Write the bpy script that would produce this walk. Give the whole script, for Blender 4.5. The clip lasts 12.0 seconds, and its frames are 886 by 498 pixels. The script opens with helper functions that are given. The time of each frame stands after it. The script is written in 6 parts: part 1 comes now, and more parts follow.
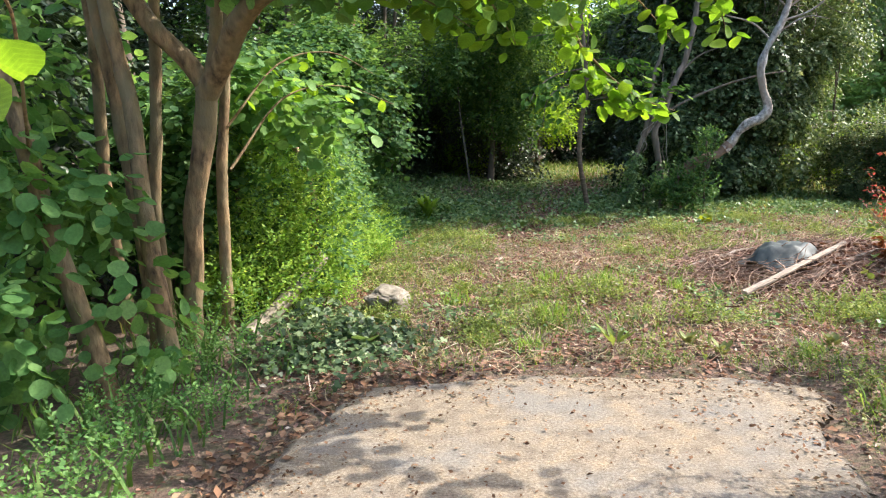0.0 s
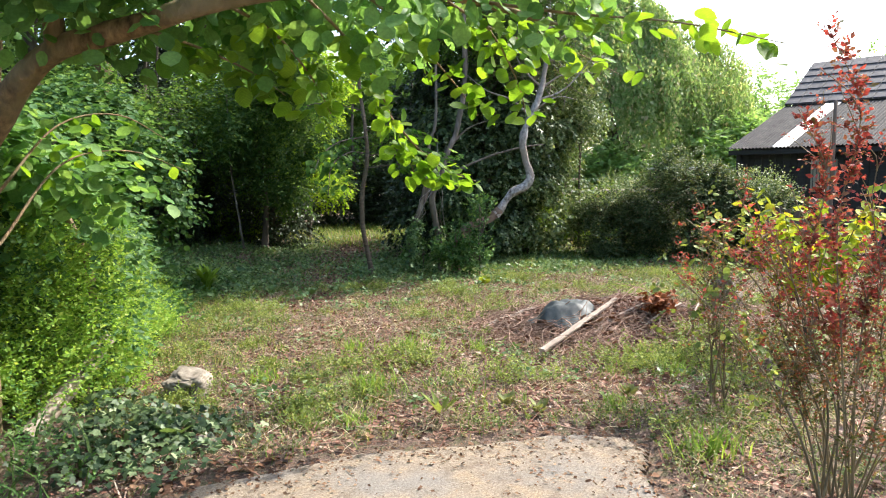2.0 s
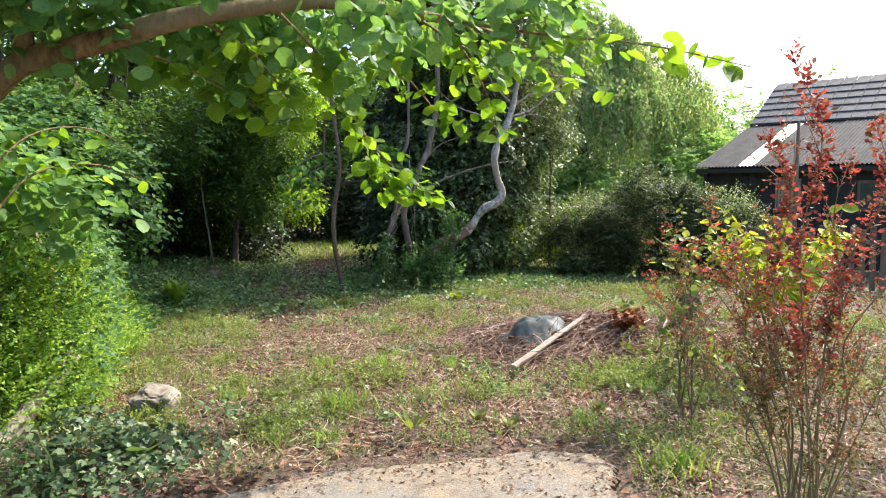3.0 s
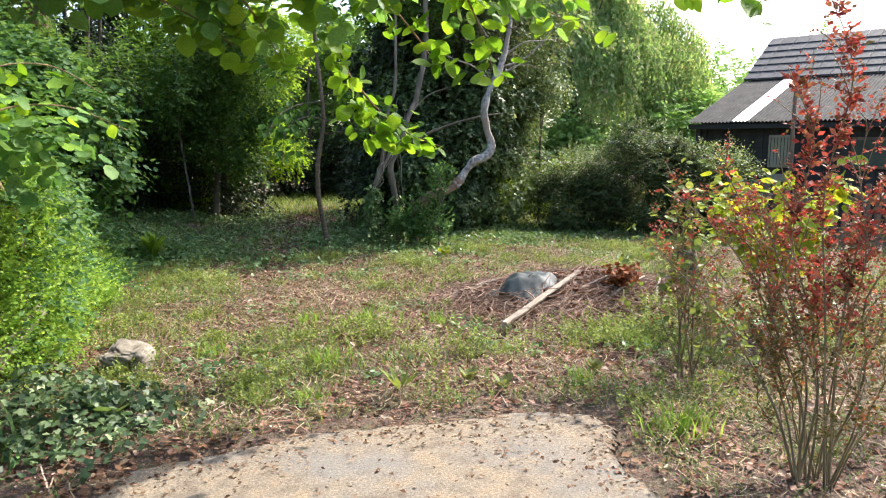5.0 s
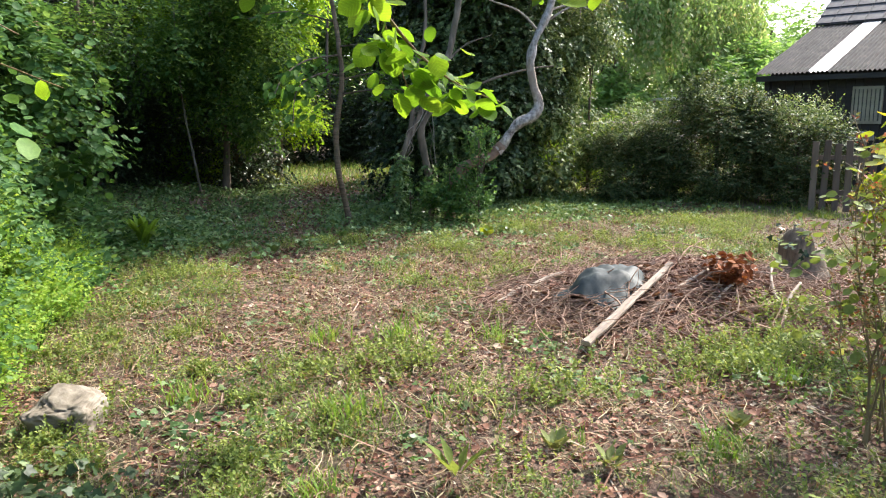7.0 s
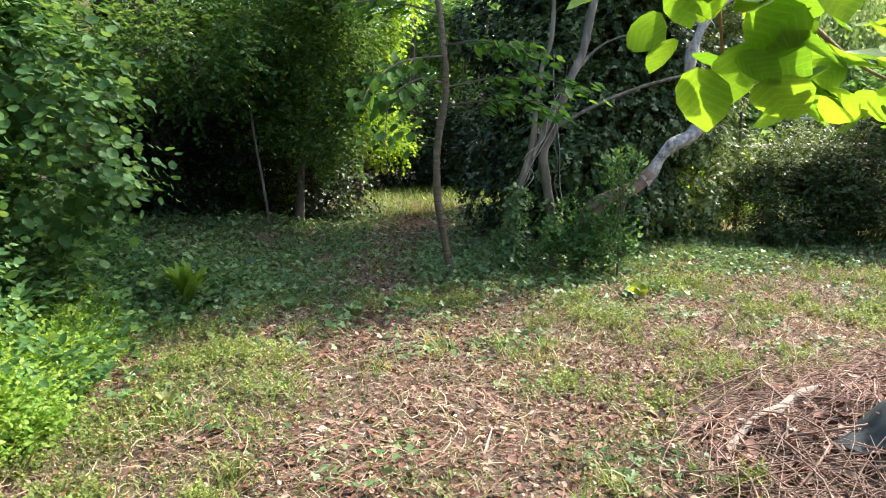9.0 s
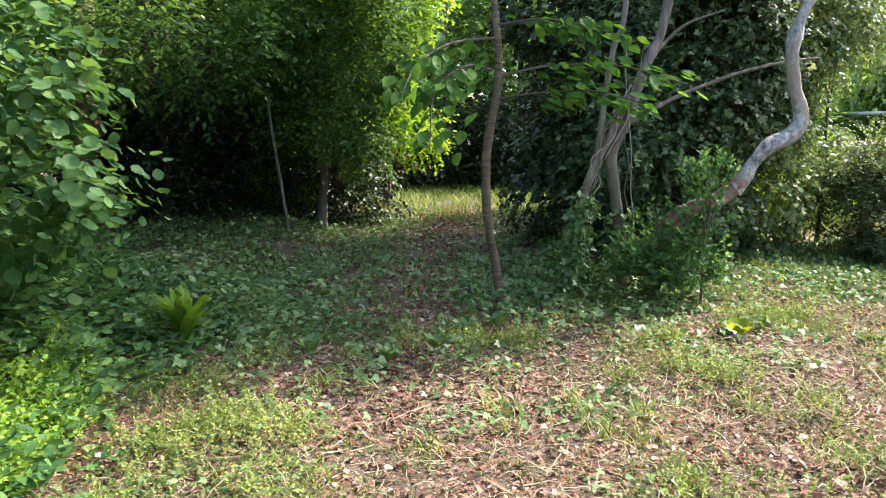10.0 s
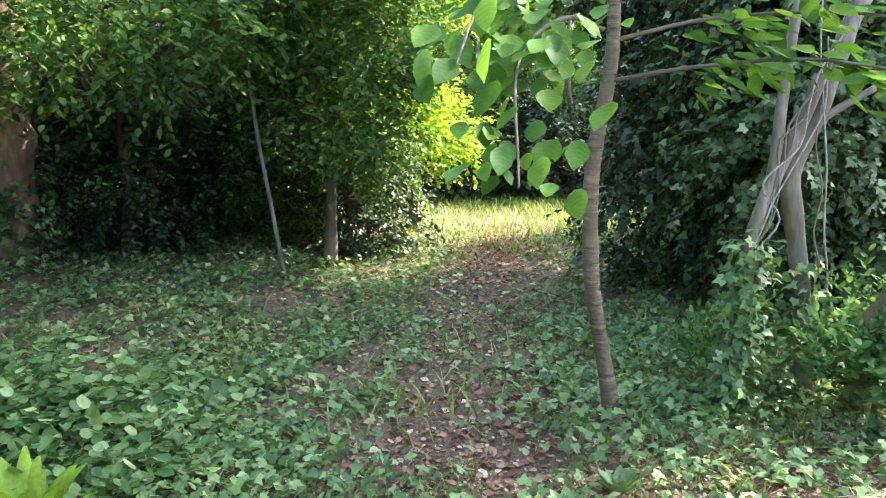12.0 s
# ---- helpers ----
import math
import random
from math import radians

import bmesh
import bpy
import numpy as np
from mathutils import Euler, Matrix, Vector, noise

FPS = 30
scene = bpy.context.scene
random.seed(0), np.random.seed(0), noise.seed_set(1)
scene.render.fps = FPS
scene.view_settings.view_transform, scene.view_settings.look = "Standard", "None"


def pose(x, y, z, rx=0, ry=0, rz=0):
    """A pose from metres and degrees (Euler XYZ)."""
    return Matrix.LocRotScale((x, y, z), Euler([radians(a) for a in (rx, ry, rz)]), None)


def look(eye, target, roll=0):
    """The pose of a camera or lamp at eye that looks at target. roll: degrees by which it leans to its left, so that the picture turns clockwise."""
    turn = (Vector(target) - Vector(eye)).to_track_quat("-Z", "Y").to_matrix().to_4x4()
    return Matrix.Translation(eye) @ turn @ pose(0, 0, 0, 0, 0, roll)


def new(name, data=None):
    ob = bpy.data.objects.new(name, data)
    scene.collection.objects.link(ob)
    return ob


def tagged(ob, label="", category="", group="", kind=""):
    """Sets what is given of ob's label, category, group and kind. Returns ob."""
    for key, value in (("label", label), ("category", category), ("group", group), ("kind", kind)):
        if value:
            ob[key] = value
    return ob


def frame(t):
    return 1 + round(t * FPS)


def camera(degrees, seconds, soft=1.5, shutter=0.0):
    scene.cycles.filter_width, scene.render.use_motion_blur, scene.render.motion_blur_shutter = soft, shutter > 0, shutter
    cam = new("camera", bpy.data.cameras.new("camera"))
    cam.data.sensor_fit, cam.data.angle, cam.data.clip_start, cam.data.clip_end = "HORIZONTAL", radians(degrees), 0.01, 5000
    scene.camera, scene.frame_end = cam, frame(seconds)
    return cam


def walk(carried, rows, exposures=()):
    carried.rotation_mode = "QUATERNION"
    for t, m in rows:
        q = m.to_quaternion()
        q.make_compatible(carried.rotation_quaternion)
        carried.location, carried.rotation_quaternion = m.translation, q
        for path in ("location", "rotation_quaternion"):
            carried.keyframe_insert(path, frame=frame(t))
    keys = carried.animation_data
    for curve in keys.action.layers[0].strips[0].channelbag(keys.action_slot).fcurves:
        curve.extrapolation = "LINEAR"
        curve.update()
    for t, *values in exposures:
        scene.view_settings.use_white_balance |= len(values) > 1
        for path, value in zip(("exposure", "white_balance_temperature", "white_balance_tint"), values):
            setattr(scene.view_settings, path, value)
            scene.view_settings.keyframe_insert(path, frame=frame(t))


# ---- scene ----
cam = camera(61.7, 12.0, soft=1.1)
METRES, EYE, TILT, LEAN, TURN = 8.5, 1.545, 0.0, 0.0, 0.0
ROWS = [
    (0.0, 0.0, 0.0, 0.0, -0.2, -10.19, 1.13),
    (0.5, -0.014, 0.0121, 0.0021, -6.98, -8.9, 1.17),
    (1.0, -0.0336, 0.0171, 0.0032, -12.4, -7.66, 1.06),
    (1.5, -0.0436, 0.0184, 0.0047, -16.27, -6.57, 0.83),
    (2.0, -0.0451, 0.0191, 0.0056, -18.78, -5.62, 0.56),
    (2.5, -0.0458, 0.0186, 0.0064, -20.21, -4.9, 0.27),
    (3.0, -0.0462, 0.0177, 0.0068, -20.96, -4.46, 0.08),
    (5.0, -0.0372, 0.051, -0.0015, -22.03, -7.74, -0.42),
    (5.5, -0.0259, 0.0851, -0.0012, -22.09, -9.03, -0.36),
    (6.0, -0.0171, 0.132, -0.0045, -21.79, -10.01, -0.11),
    (6.5, -0.0039, 0.1799, -0.0055, -21.2, -10.51, 0.28),
    (7.0, 0.0116, 0.2371, -0.0042, -20.25, -10.59, 0.62),
    (9.0, 0.0396, 0.5026, -0.0083, -14.52, -8.94, 0.33),
    (9.5, 0.0474, 0.577, -0.0075, -13.55, -9.08, 0.17),
    (10.0, 0.0484, 0.6478, -0.0037, -12.84, -9.46, 0.16),
    (10.5, 0.0643, 0.7214, -0.0063, -12.29, -9.71, 0.37),
    (11.0, 0.0712, 0.7949, -0.0076, -11.87, -9.56, 0.68),
    (11.5, 0.08, 0.8723, -0.0055, -11.48, -9.33, 0.93),
    (12.0, 0.0897, 0.9495, -0.0015, -11.06, -9.42, 1.11),
]
walk(cam, [(t, pose(0, 0, EYE, TILT, LEAN, TURN) @ pose(METRES * x, METRES * y, METRES * z, 90 + pitch, roll, yaw)) for t, x, y, z, yaw, pitch, roll in ROWS],
     exposures=[(0.0, 1.82), (3.0, 1.77), (7.0, 1.75), (9.0, 2.0), (10.5, 2.5), (12.0, 3.5)])

# ---- light ----
SUN_TURN, SUN_UP = 72.0, 45.0     # degrees to the right of +y, and above the horizon
world = bpy.data.worlds.new("sky")
scene.world = world
world.use_nodes = True
wn = world.node_tree.nodes
sky = wn.new("ShaderNodeTexSky")
sky.sky_type, sky.sun_disc = "NISHITA", False
sky.sun_elevation, sky.sun_rotation = radians(SUN_UP), radians(SUN_TURN)
sky.air_density, sky.dust_density, sky.ozone_density = 1.0, 2.5, 1.0
wn["Background"].inputs["Strength"].default_value = 0.15
world.node_tree.links.new(sky.outputs[0], wn["Background"].inputs["Color"])
sun_data = bpy.data.lights.new("sun", "SUN")
sun_data.energy, sun_data.angle, sun_data.color = 2.6, radians(0.6), (1.0, 0.955, 0.88)
sun = new("sun", sun_data)
sun_way = Vector((math.sin(radians(SUN_TURN)) * math.cos(radians(SUN_UP)), math.cos(radians(SUN_TURN)) * math.cos(radians(SUN_UP)), math.sin(radians(SUN_UP))))
sun.matrix_world = look(sun_way * 60, (0, 0, 0))

# ---- numbers and noise ----
rng = np.random.default_rng(7)
UP = np.array((0.0, 0.0, 1.0))


def hash2(ix, iy, seed):
    h = np.sin(ix * 127.1 + iy * 311.7 + seed * 74.7) * 43758.5453
    return h - np.floor(h)


def value_noise(x, y, seed=0):
    x, y = np.asarray(x, float), np.asarray(y, float)
    ix, iy = np.floor(x), np.floor(y)
    fx, fy = x - ix, y - iy
    fx, fy = fx * fx * (3 - 2 * fx), fy * fy * (3 - 2 * fy)
    a, b = hash2(ix, iy, seed), hash2(ix + 1, iy, seed)
    c, d = hash2(ix, iy + 1, seed), hash2(ix + 1, iy + 1, seed)
    return (a * (1 - fx) + b * fx) * (1 - fy) + (c * (1 - fx) + d * fx) * fy


def fbm(x, y, scale=1.0, seed=0):
    x, y = np.asarray(x, float) / scale, np.asarray(y, float) / scale
    return 0.55 * value_noise(x, y, seed) + 0.28 * value_noise(x * 2.1, y * 2.1, seed + 3) + 0.17 * value_noise(x * 4.3, y * 4.3, seed + 5)


def smooth(a, b, v):
    t = np.clip((v - a) / (b - a), 0, 1)
    return t * t * (3 - 2 * t)


def unit(v):
    return v / np.maximum(np.linalg.norm(v, axis=-1, keepdims=True), 1e-9)


def slab_inside(x, y):
    """Signed distance, in metres, into the concrete pad."""
    wob = 0.16 * (fbm(x, y, 0.55, 11) - 0.5) + 0.12 * (fbm(x, y, 0.2, 12) - 0.5)
    left = (x + 1.02 - 0.36 * (y - 2.7)) * 0.94
    right = (1.97 + 0.3 * (y - 3.5) - x) * 0.95
    top = 4.24 - y - np.where(x > 0.7, 0.15, 0.11) * (x - 0.7) ** 2 - 0.03 * np.cos(x * 5.2)
    return np.minimum(np.minimum(left, right), top) + wob


def path_amount(x, y):
    """How much a place lies on the trodden way into the wood."""
    mid = np.interp(y, [8.0, 10.0, 12.5, 15.5, 18.5, 22.0], [0.9, 1.3, 1.75, 2.75, 3.7, 4.6])
    half = np.interp(y, [8.0, 10.0, 13.0, 17.0, 22.0], [0.5, 0.6, 0.62, 0.5, 0.6]) * (0.6 + 0.8 * fbm(x, y, 0.5, 14))
    return np.exp(-((x - mid) / half) ** 2) * smooth(8.0, 9.5, y)


def height(x, y):
    """The ground's height."""
    z = 0.07 * (fbm(x, y, 1.7, 1) - 0.5) + 0.035 * (fbm(x, y, 0.35, 2) - 0.5)
    z = z + 0.10 * np.exp(-(((x - 3.7) / 1.3) ** 2 + ((y - 6.75) / 1.0) ** 2) * 1.3)
    z = z + 0.12 * smooth(-0.9, -2.4, x) * smooth(4.8, 6.0, y)
    z = z + 0.16 * smooth(12.5, 15.0, y) * smooth(1.6, 0.2, x)
    z = z * smooth(0.02, -0.25, slab_inside(x, y)) - 0.03 * smooth(-0.1, 0.1, slab_inside(x, y))
    return z


# ---- meshes ----
ORIGIN = {}


def mesh(name, verts, faces, smooth_faces=False):
    """A mesh out of arrays: verts n x 3, faces an m x 3 or m x 4 array, or a list of tuples."""
    me = bpy.data.meshes.new(name)
    verts = np.asarray(verts, np.float32)
    if isinstance(faces, np.ndarray):
        k = faces.shape[1]
        me.vertices.add(len(verts))
        me.vertices.foreach_set("co", verts.ravel())
        me.loops.add(faces.size)
        me.loops.foreach_set("vertex_index", faces.astype(np.int32).ravel())
        me.polygons.add(len(faces))
        me.polygons.foreach_set("loop_start", np.arange(0, faces.size, k, dtype=np.int32))
        me.polygons.foreach_set("loop_total", np.full(len(faces), k, np.int32))
        me.update(calc_edges=True)
        me.validate()
    else:
        me.from_pydata(verts.tolist(), [], faces)
    if smooth_faces:
        me.polygons.foreach_set("use_smooth", np.ones(len(me.polygons), bool))
    return me


def thing(name, at, label, category, group="", kind=""):
    """An empty at a thing's base, that parents its parts."""
    ob = new(name)
    ob.location = at
    ORIGIN[ob.name] = np.array(at, float)
    return tagged(ob, label, category, group, kind)


def piece(name, geo, material, parent=None, label="", smooth_faces=True, kind=""):
    """One mesh object from (verts, faces) in the world's metres, under a thing or a part of one."""
    verts, faces = geo
    base = ORIGIN[parent.name] if parent else np.zeros(3)
    me = mesh(name, np.asarray(verts) - base, faces, smooth_faces)
    me.materials.append(material)
    ob = new(name, me)
    ORIGIN[ob.name] = base
    if parent:
        ob.parent = parent
    return tagged(ob, label, kind=kind)


def joined(geos):
    """Several (verts, faces) of one face size in one."""
    vs, fs, n = [], [], 0
    for v, f in geos:
        vs.append(v)
        fs.append(np.asarray(f) + n)
        n += len(v)
    return np.concatenate(vs), np.concatenate(fs)


def curve_points(points, step=0.12):
    """A smooth line through the points, cut into even steps."""
    p = np.array(points, float)
    q = np.vstack([2 * p[0] - p[1], p, 2 * p[-1] - p[-2]])
    out = []
    for i in range(1, len(q) - 2):
        n = max(2, int(np.linalg.norm(q[i + 1] - q[i]) / step))
        t = np.linspace(0, 1, n, endpoint=False)[:, None]
        a, b, c, d = q[i - 1], q[i], q[i + 1], q[i + 2]
        out.append(0.5 * (2 * b + (c - a) * t + (2 * a - 5 * b + 4 * c - d) * t ** 2 + (3 * b - a - 3 * c + d) * t ** 3))
    out.append(p[-1:])
    return np.vstack(out)


def tube(points, r0, r1, sides=8, step=0.12, rough=0.12, flare=0.0, seed=0):
    """A tapering limb along a line, with knobs and an uneven girth."""
    c = curve_points(points, step)
    n = len(c)
    along = np.linspace(0, 1, n)
    r = r0 + (r1 - r0) * along + flare * r0 * np.exp(-along * n * step / 0.15)
    d = unit(np.gradient(c, axis=0))
    c = np.vstack([c, c[-1:] + d[-1:] * r[-1] * 0.5])
    d, r, n = np.vstack([d, d[-1:]]), np.append(r, 0.0005), n + 1
    side = np.cross(d, np.array((0.31, 0.83, 0.47)))
    side = unit(side)
    other = np.cross(d, side)
    a = np.linspace(0, 2 * np.pi, sides, endpoint=False)
    bump = 1 + rough * (value_noise(np.arange(n)[:, None] * step * 7 + seed, np.cos(a)[None, :] * 1.3 + np.sin(a)[None, :] * 0.7 + seed * 1.7, seed) - 0.5) * 2
    ring = c[:, None, :] + (r[:, None] * bump)[..., None] * (np.cos(a)[None, :, None] * side[:, None, :] + np.sin(a)[None, :, None] * other[:, None, :])
    v = ring.reshape(-1, 3)
    i, j = np.meshgrid(np.arange(n - 1), np.arange(sides), indexing="ij")
    k = (j + 1) % sides
    f = np.stack([i * sides + j, i * sides + k, (i + 1) * sides + k, (i + 1) * sides + j], -1).reshape(-1, 4)
    return v, f


def box(x0, y0, z0, x1, y1, z1):
    v = np.array([(x, y, z) for x in (x0, x1) for y in (y0, y1) for z in (z0, z1)], float)
    return v, np.array([(0, 1, 3, 2), (4, 6, 7, 5), (0, 4, 5, 1), (2, 3, 7, 6), (0, 2, 6, 4), (1, 5, 7, 3)])


def worn_box(sx, sy, sz, bevel=0.008):
    """A board or block about its middle, with cut edges."""
    bm = bmesh.new()
    bmesh.ops.create_cube(bm, size=1)
    bmesh.ops.scale(bm, vec=(sx, sy, sz), verts=bm.verts)
    bmesh.ops.bevel(bm, geom=bm.edges[:], offset=bevel, segments=1, affect="EDGES")
    me = bpy.data.meshes.new("block")
    bm.to_mesh(me)
    bm.free()
    return me


# leaf outlines: along +y, one long, facing +z
def outline(half):
    """A leaf folded along its rib, from half widths (y, x, z) along its length."""
    rib = [(0, 0, 0)] + [(0, y, -0.25 * x) for y, x, z in half] + [(0, 1, -0.06)]
    n = len(half)
    v = list(rib) + [(x, y, z) for y, x, z in half] + [(-x, y, z) for y, x, z in half]
    f = []
    R, L = n + 2, 2 * n + 2
    f += [(0, R, 1), (0, 1, L)]
    for i in range(n - 1):
        f += [(1 + i, R + i, R + i + 1), (1 + i, R + i + 1, 2 + i), (1 + i, L + i + 1, L + i), (1 + i, 2 + i, L + i + 1)]
    f += [(n, R + n - 1, n + 1), (n, n + 1, L + n - 1)]
    return np.array(v, float), np.array(f)


ROUND_LEAF = outline([(0.12, 0.27, 0.0), (0.42, 0.43, 0.02), (0.74, 0.33, -0.05)])
OVAL_LEAF = outline([(0.3, 0.26, 0.03), (0.65, 0.22, 0.0)])
SMALL_LEAF = (np.array([(0, 0, 0), (0.3, 0.45, 0.06), (0, 1, -0.05), (-0.3, 0.45, 0.06)], float), np.array([(0, 1, 2), (0, 2, 3)]))
IVY_LEAF = (np.array([(0, 0.12, 0), (0.34, 0.0, 0.03), (0.5, 0.42, -0.03), (0.22, 0.55, 0.04), (0, 1, -0.05), (-0.22, 0.55, 0.04), (-0.5, 0.42, -0.03), (-0.34, 0.0, 0.03)], float),
            np.array([(0, 1, 2), (0, 2, 3), (0, 3, 4), (0, 4, 5), (0, 5, 6), (0, 6, 7)]))


DRY_LEAF = (np.array([(0, 0, 0), (0.26, 0.2, 0.12), (0.36, 0.5, 0.2), (0.2, 0.8, 0.1), (0, 1, 0.16), (-0.2, 0.8, 0.06), (-0.34, 0.5, 0.14), (-0.24, 0.2, 0.1), (0, 0.5, 0)], float),
            np.array([(8, 0, 1), (8, 1, 2), (8, 2, 3), (8, 3, 4), (8, 4, 5), (8, 5, 6), (8, 6, 7), (8, 7, 0)]))


def leaves(pos, way, face, size, shape):
    """Leaves at pos that point along way and face that way up, all in one."""
    tv, tf = shape
    n, k = len(pos), len(tv)
    y = unit(way)
    x = unit(np.cross(y, face))
    z = np.cross(x, y)
    size = np.broadcast_to(size, (n,))[:, None, None]
    v = pos[:, None, :] + size * (tv[None, :, 0:1] * x[:, None, :] + tv[None, :, 1:2] * y[:, None, :] + tv[None, :, 2:3] * z[:, None, :])
    f = tf[None] + (np.arange(n) * k)[:, None, None]
    return v.reshape(-1, 3), f.reshape(-1, 3)


def sprays(pos, out, length, per, size, shape, droop=0.25, flat=0.7, spread=0.45, sizes=0.35):
    """At each place a twig of leaves, alternately to both sides."""
    n = len(pos)
    axis = unit(out * 0.8 + rng.normal(0, spread, (n, 3)) - UP * droop)
    length = length * rng.uniform(0.6, 1.3, n)
    t = (np.arange(per) + 0.5) / per
    side = unit(np.cross(axis, UP) + 1e-6)
    sign = np.where(np.arange(per) % 2 == 0, 1.0, -1.0)
    p = pos[:, None, :] + axis[:, None, :] * (length[:, None] * t[None, :])[..., None] - UP * (droop * 0.5 * length[:, None] * t[None, :] ** 2)[..., None]
    way = axis[:, None, :] * 0.55 + side[:, None, :] * sign[None, :, None] * 0.8 + rng.normal(0, 0.25, (n, per, 3)) - UP * droop * 0.6
    face = UP * flat + out[:, None, :] * (1 - flat) * 0.9 + rng.normal(0, 0.33, (n, per, 3))
    s = size * (1 + sizes * rng.uniform(-1, 1, (n, per)))
    return leaves(p.reshape(-1, 3), way.reshape(-1, 3), face.reshape(-1, 3), s.ravel(), shape)


def clumps(centre, radii, many, girth, n, zmin=0.1, top=True, seed=0):
    """n places and outward ways on many uneven clumps over an ellipsoid; also the clumps' middles."""
    r = np.random.default_rng(seed)
    centre, radii = np.array(centre, float), np.array(radii, float)
    d = unit(r.normal(0, 1, (many, 3)))
    mid = centre + d * radii * r.uniform(0.45, 0.95, (many, 1))
    mid[:, 2] = np.maximum(mid[:, 2], zmin + 0.1)
    g = girth * r.uniform(0.6, 1.35, many)
    which = r.choice(many, n, p=g ** 2 / np.sum(g ** 2))
    o = unit(r.normal(0, 1, (n, 3)) + 0.55 * d[which])
    p = mid[which] + o * (g[which] * r.uniform(0.55, 1.05, n))[:, None] * np.array((1, 1, 0.8))
    keep = p[:, 2] > zmin
    return p[keep], o[keep], mid


# ---- materials ----
def material(name):
    m = bpy.data.materials.new(name)
    m.use_nodes = True
    nt = m.node_tree
    return m, nt.nodes, nt.links, nt.nodes["Principled BSDF"]


def ramp(nodes, links, source, stops):
    r = nodes.new("ShaderNodeValToRGB")
    while len(r.color_ramp.elements) < len(stops):
        r.color_ramp.elements.new(0.5)
    for e, (at, col) in zip(r.color_ramp.elements, stops):
        e.position, e.color = at, (*col, 1)
    links.new(source, r.inputs[0])
    return r.outputs[0]


def noise_tex(nodes, links, scale, detail=4.0, coords="Object", stretch=None, rough=0.6):
    tc, n = nodes.new("ShaderNodeTexCoord"), nodes.new("ShaderNodeTexNoise")
    n.inputs["Scale"].default_value, n.inputs["Detail"].default_value, n.inputs["Roughness"].default_value = scale, detail, rough
    src = tc.outputs[coords]
    if stretch:
        mp = nodes.new("ShaderNodeMapping")
        mp.inputs["Scale"].default_value = stretch
        links.new(src, mp.inputs[0])
        src = mp.outputs[0]
    links.new(src, n.inputs["Vector"])
    return n.outputs["Fac"]


def mixed(nodes, links, a, b, fac, mode="MIX"):
    m = nodes.new("ShaderNodeMix")
    m.data_type, m.blend_type = "RGBA", mode
    for sock, val in ((m.inputs[0], fac), (m.inputs[6], a), (m.inputs[7], b)):
        if isinstance(val, bpy.types.NodeSocket):
            links.new(val, sock)
        elif isinstance(val, tuple):
            sock.default_value = (*val, 1)
        else:
            sock.default_value = val
    return m.outputs[2]


def bump(nodes, links, bsdf, source, strength, distance=0.01):
    b = nodes.new("ShaderNodeBump")
    b.inputs["Strength"].default_value, b.inputs["Distance"].default_value = strength, distance
    links.new(source, b.inputs["Height"])
    links.new(b.outputs[0], bsdf.inputs["Normal"])


def leaf_material(name, stops, through_light=0.35, glow=1.6, roughness=0.5, by_object=False, patch=1.5, tint=(1.1, 1.0, 0.55), shine=0.12):
    """Leaf: colours that differ from leaf to leaf and from patch to patch, and light that shines through."""
    m, nodes, links, bsdf = material(name)
    if by_object:
        pick = nodes.new("ShaderNodeObjectInfo").outputs["Random"]
    else:
        pick = nodes.new("ShaderNodeNewGeometry").outputs["Random Per Island"]
    col = ramp(nodes, links, pick, stops)
    tone = ramp(nodes, links, noise_tex(nodes, links, patch, 3.0), [(0.3, (0.72, 0.76, 0.7)), (0.7, (1.15, 1.12, 1.05))])
    col = mixed(nodes, links, col, tone, 1.0, "MULTIPLY")
    grain = ramp(nodes, links, noise_tex(nodes, links, 60.0, 2.0), [(0.35, (0.85, 0.85, 0.85)), (0.65, (1.1, 1.1, 1.1))])
    col = mixed(nodes, links, col, grain, 1.0, "MULTIPLY")
    if by_object:
        # side veins that run out from the rib
        tc, sp = nodes.new("ShaderNodeTexCoord"), nodes.new("ShaderNodeSeparateXYZ")
        links.new(tc.outputs["Object"], sp.inputs[0])
        out_x, rise, beat = (nodes.new("ShaderNodeMath") for _ in range(3))
        out_x.operation, rise.operation, beat.operation = "ABSOLUTE", "MULTIPLY_ADD", "PINGPONG"
        links.new(sp.outputs[0], out_x.inputs[0])
        links.new(out_x.outputs[0], rise.inputs[0])
        rise.inputs[1].default_value = -0.8
        links.new(sp.outputs[1], rise.inputs[2])
        links.new(rise.outputs[0], beat.inputs[0])
        beat.inputs[1].default_value = 0.07
        vein = ramp(nodes, links, beat.outputs[0], [(0.0, (1.14, 1.12, 1.08)), (0.018, (0.95, 0.95, 0.95)), (0.07, (0.9, 0.9, 0.9))])
        col = mixed(nodes, links, col, vein, 1.0, "MULTIPLY")
    links.new(col, bsdf.inputs["Base Color"])
    bsdf.inputs["Roughness"].default_value = roughness
    bsdf.inputs["Specular IOR Level"].default_value = shine
    tr, mx = nodes.new("ShaderNodeBsdfTranslucent"), nodes.new("ShaderNodeMixShader")
    links.new(mixed(nodes, links, col, tuple(glow * c for c in tint), 1.0, "MULTIPLY"), tr.inputs["Color"])
    mx.inputs[0].default_value = through_light
    out = nodes["Material Output"]
    links.new(bsdf.outputs[0], mx.inputs[1])
    links.new(tr.outputs[0], mx.inputs[2])
    links.new(mx.outputs[0], out.inputs["Surface"])
    return m


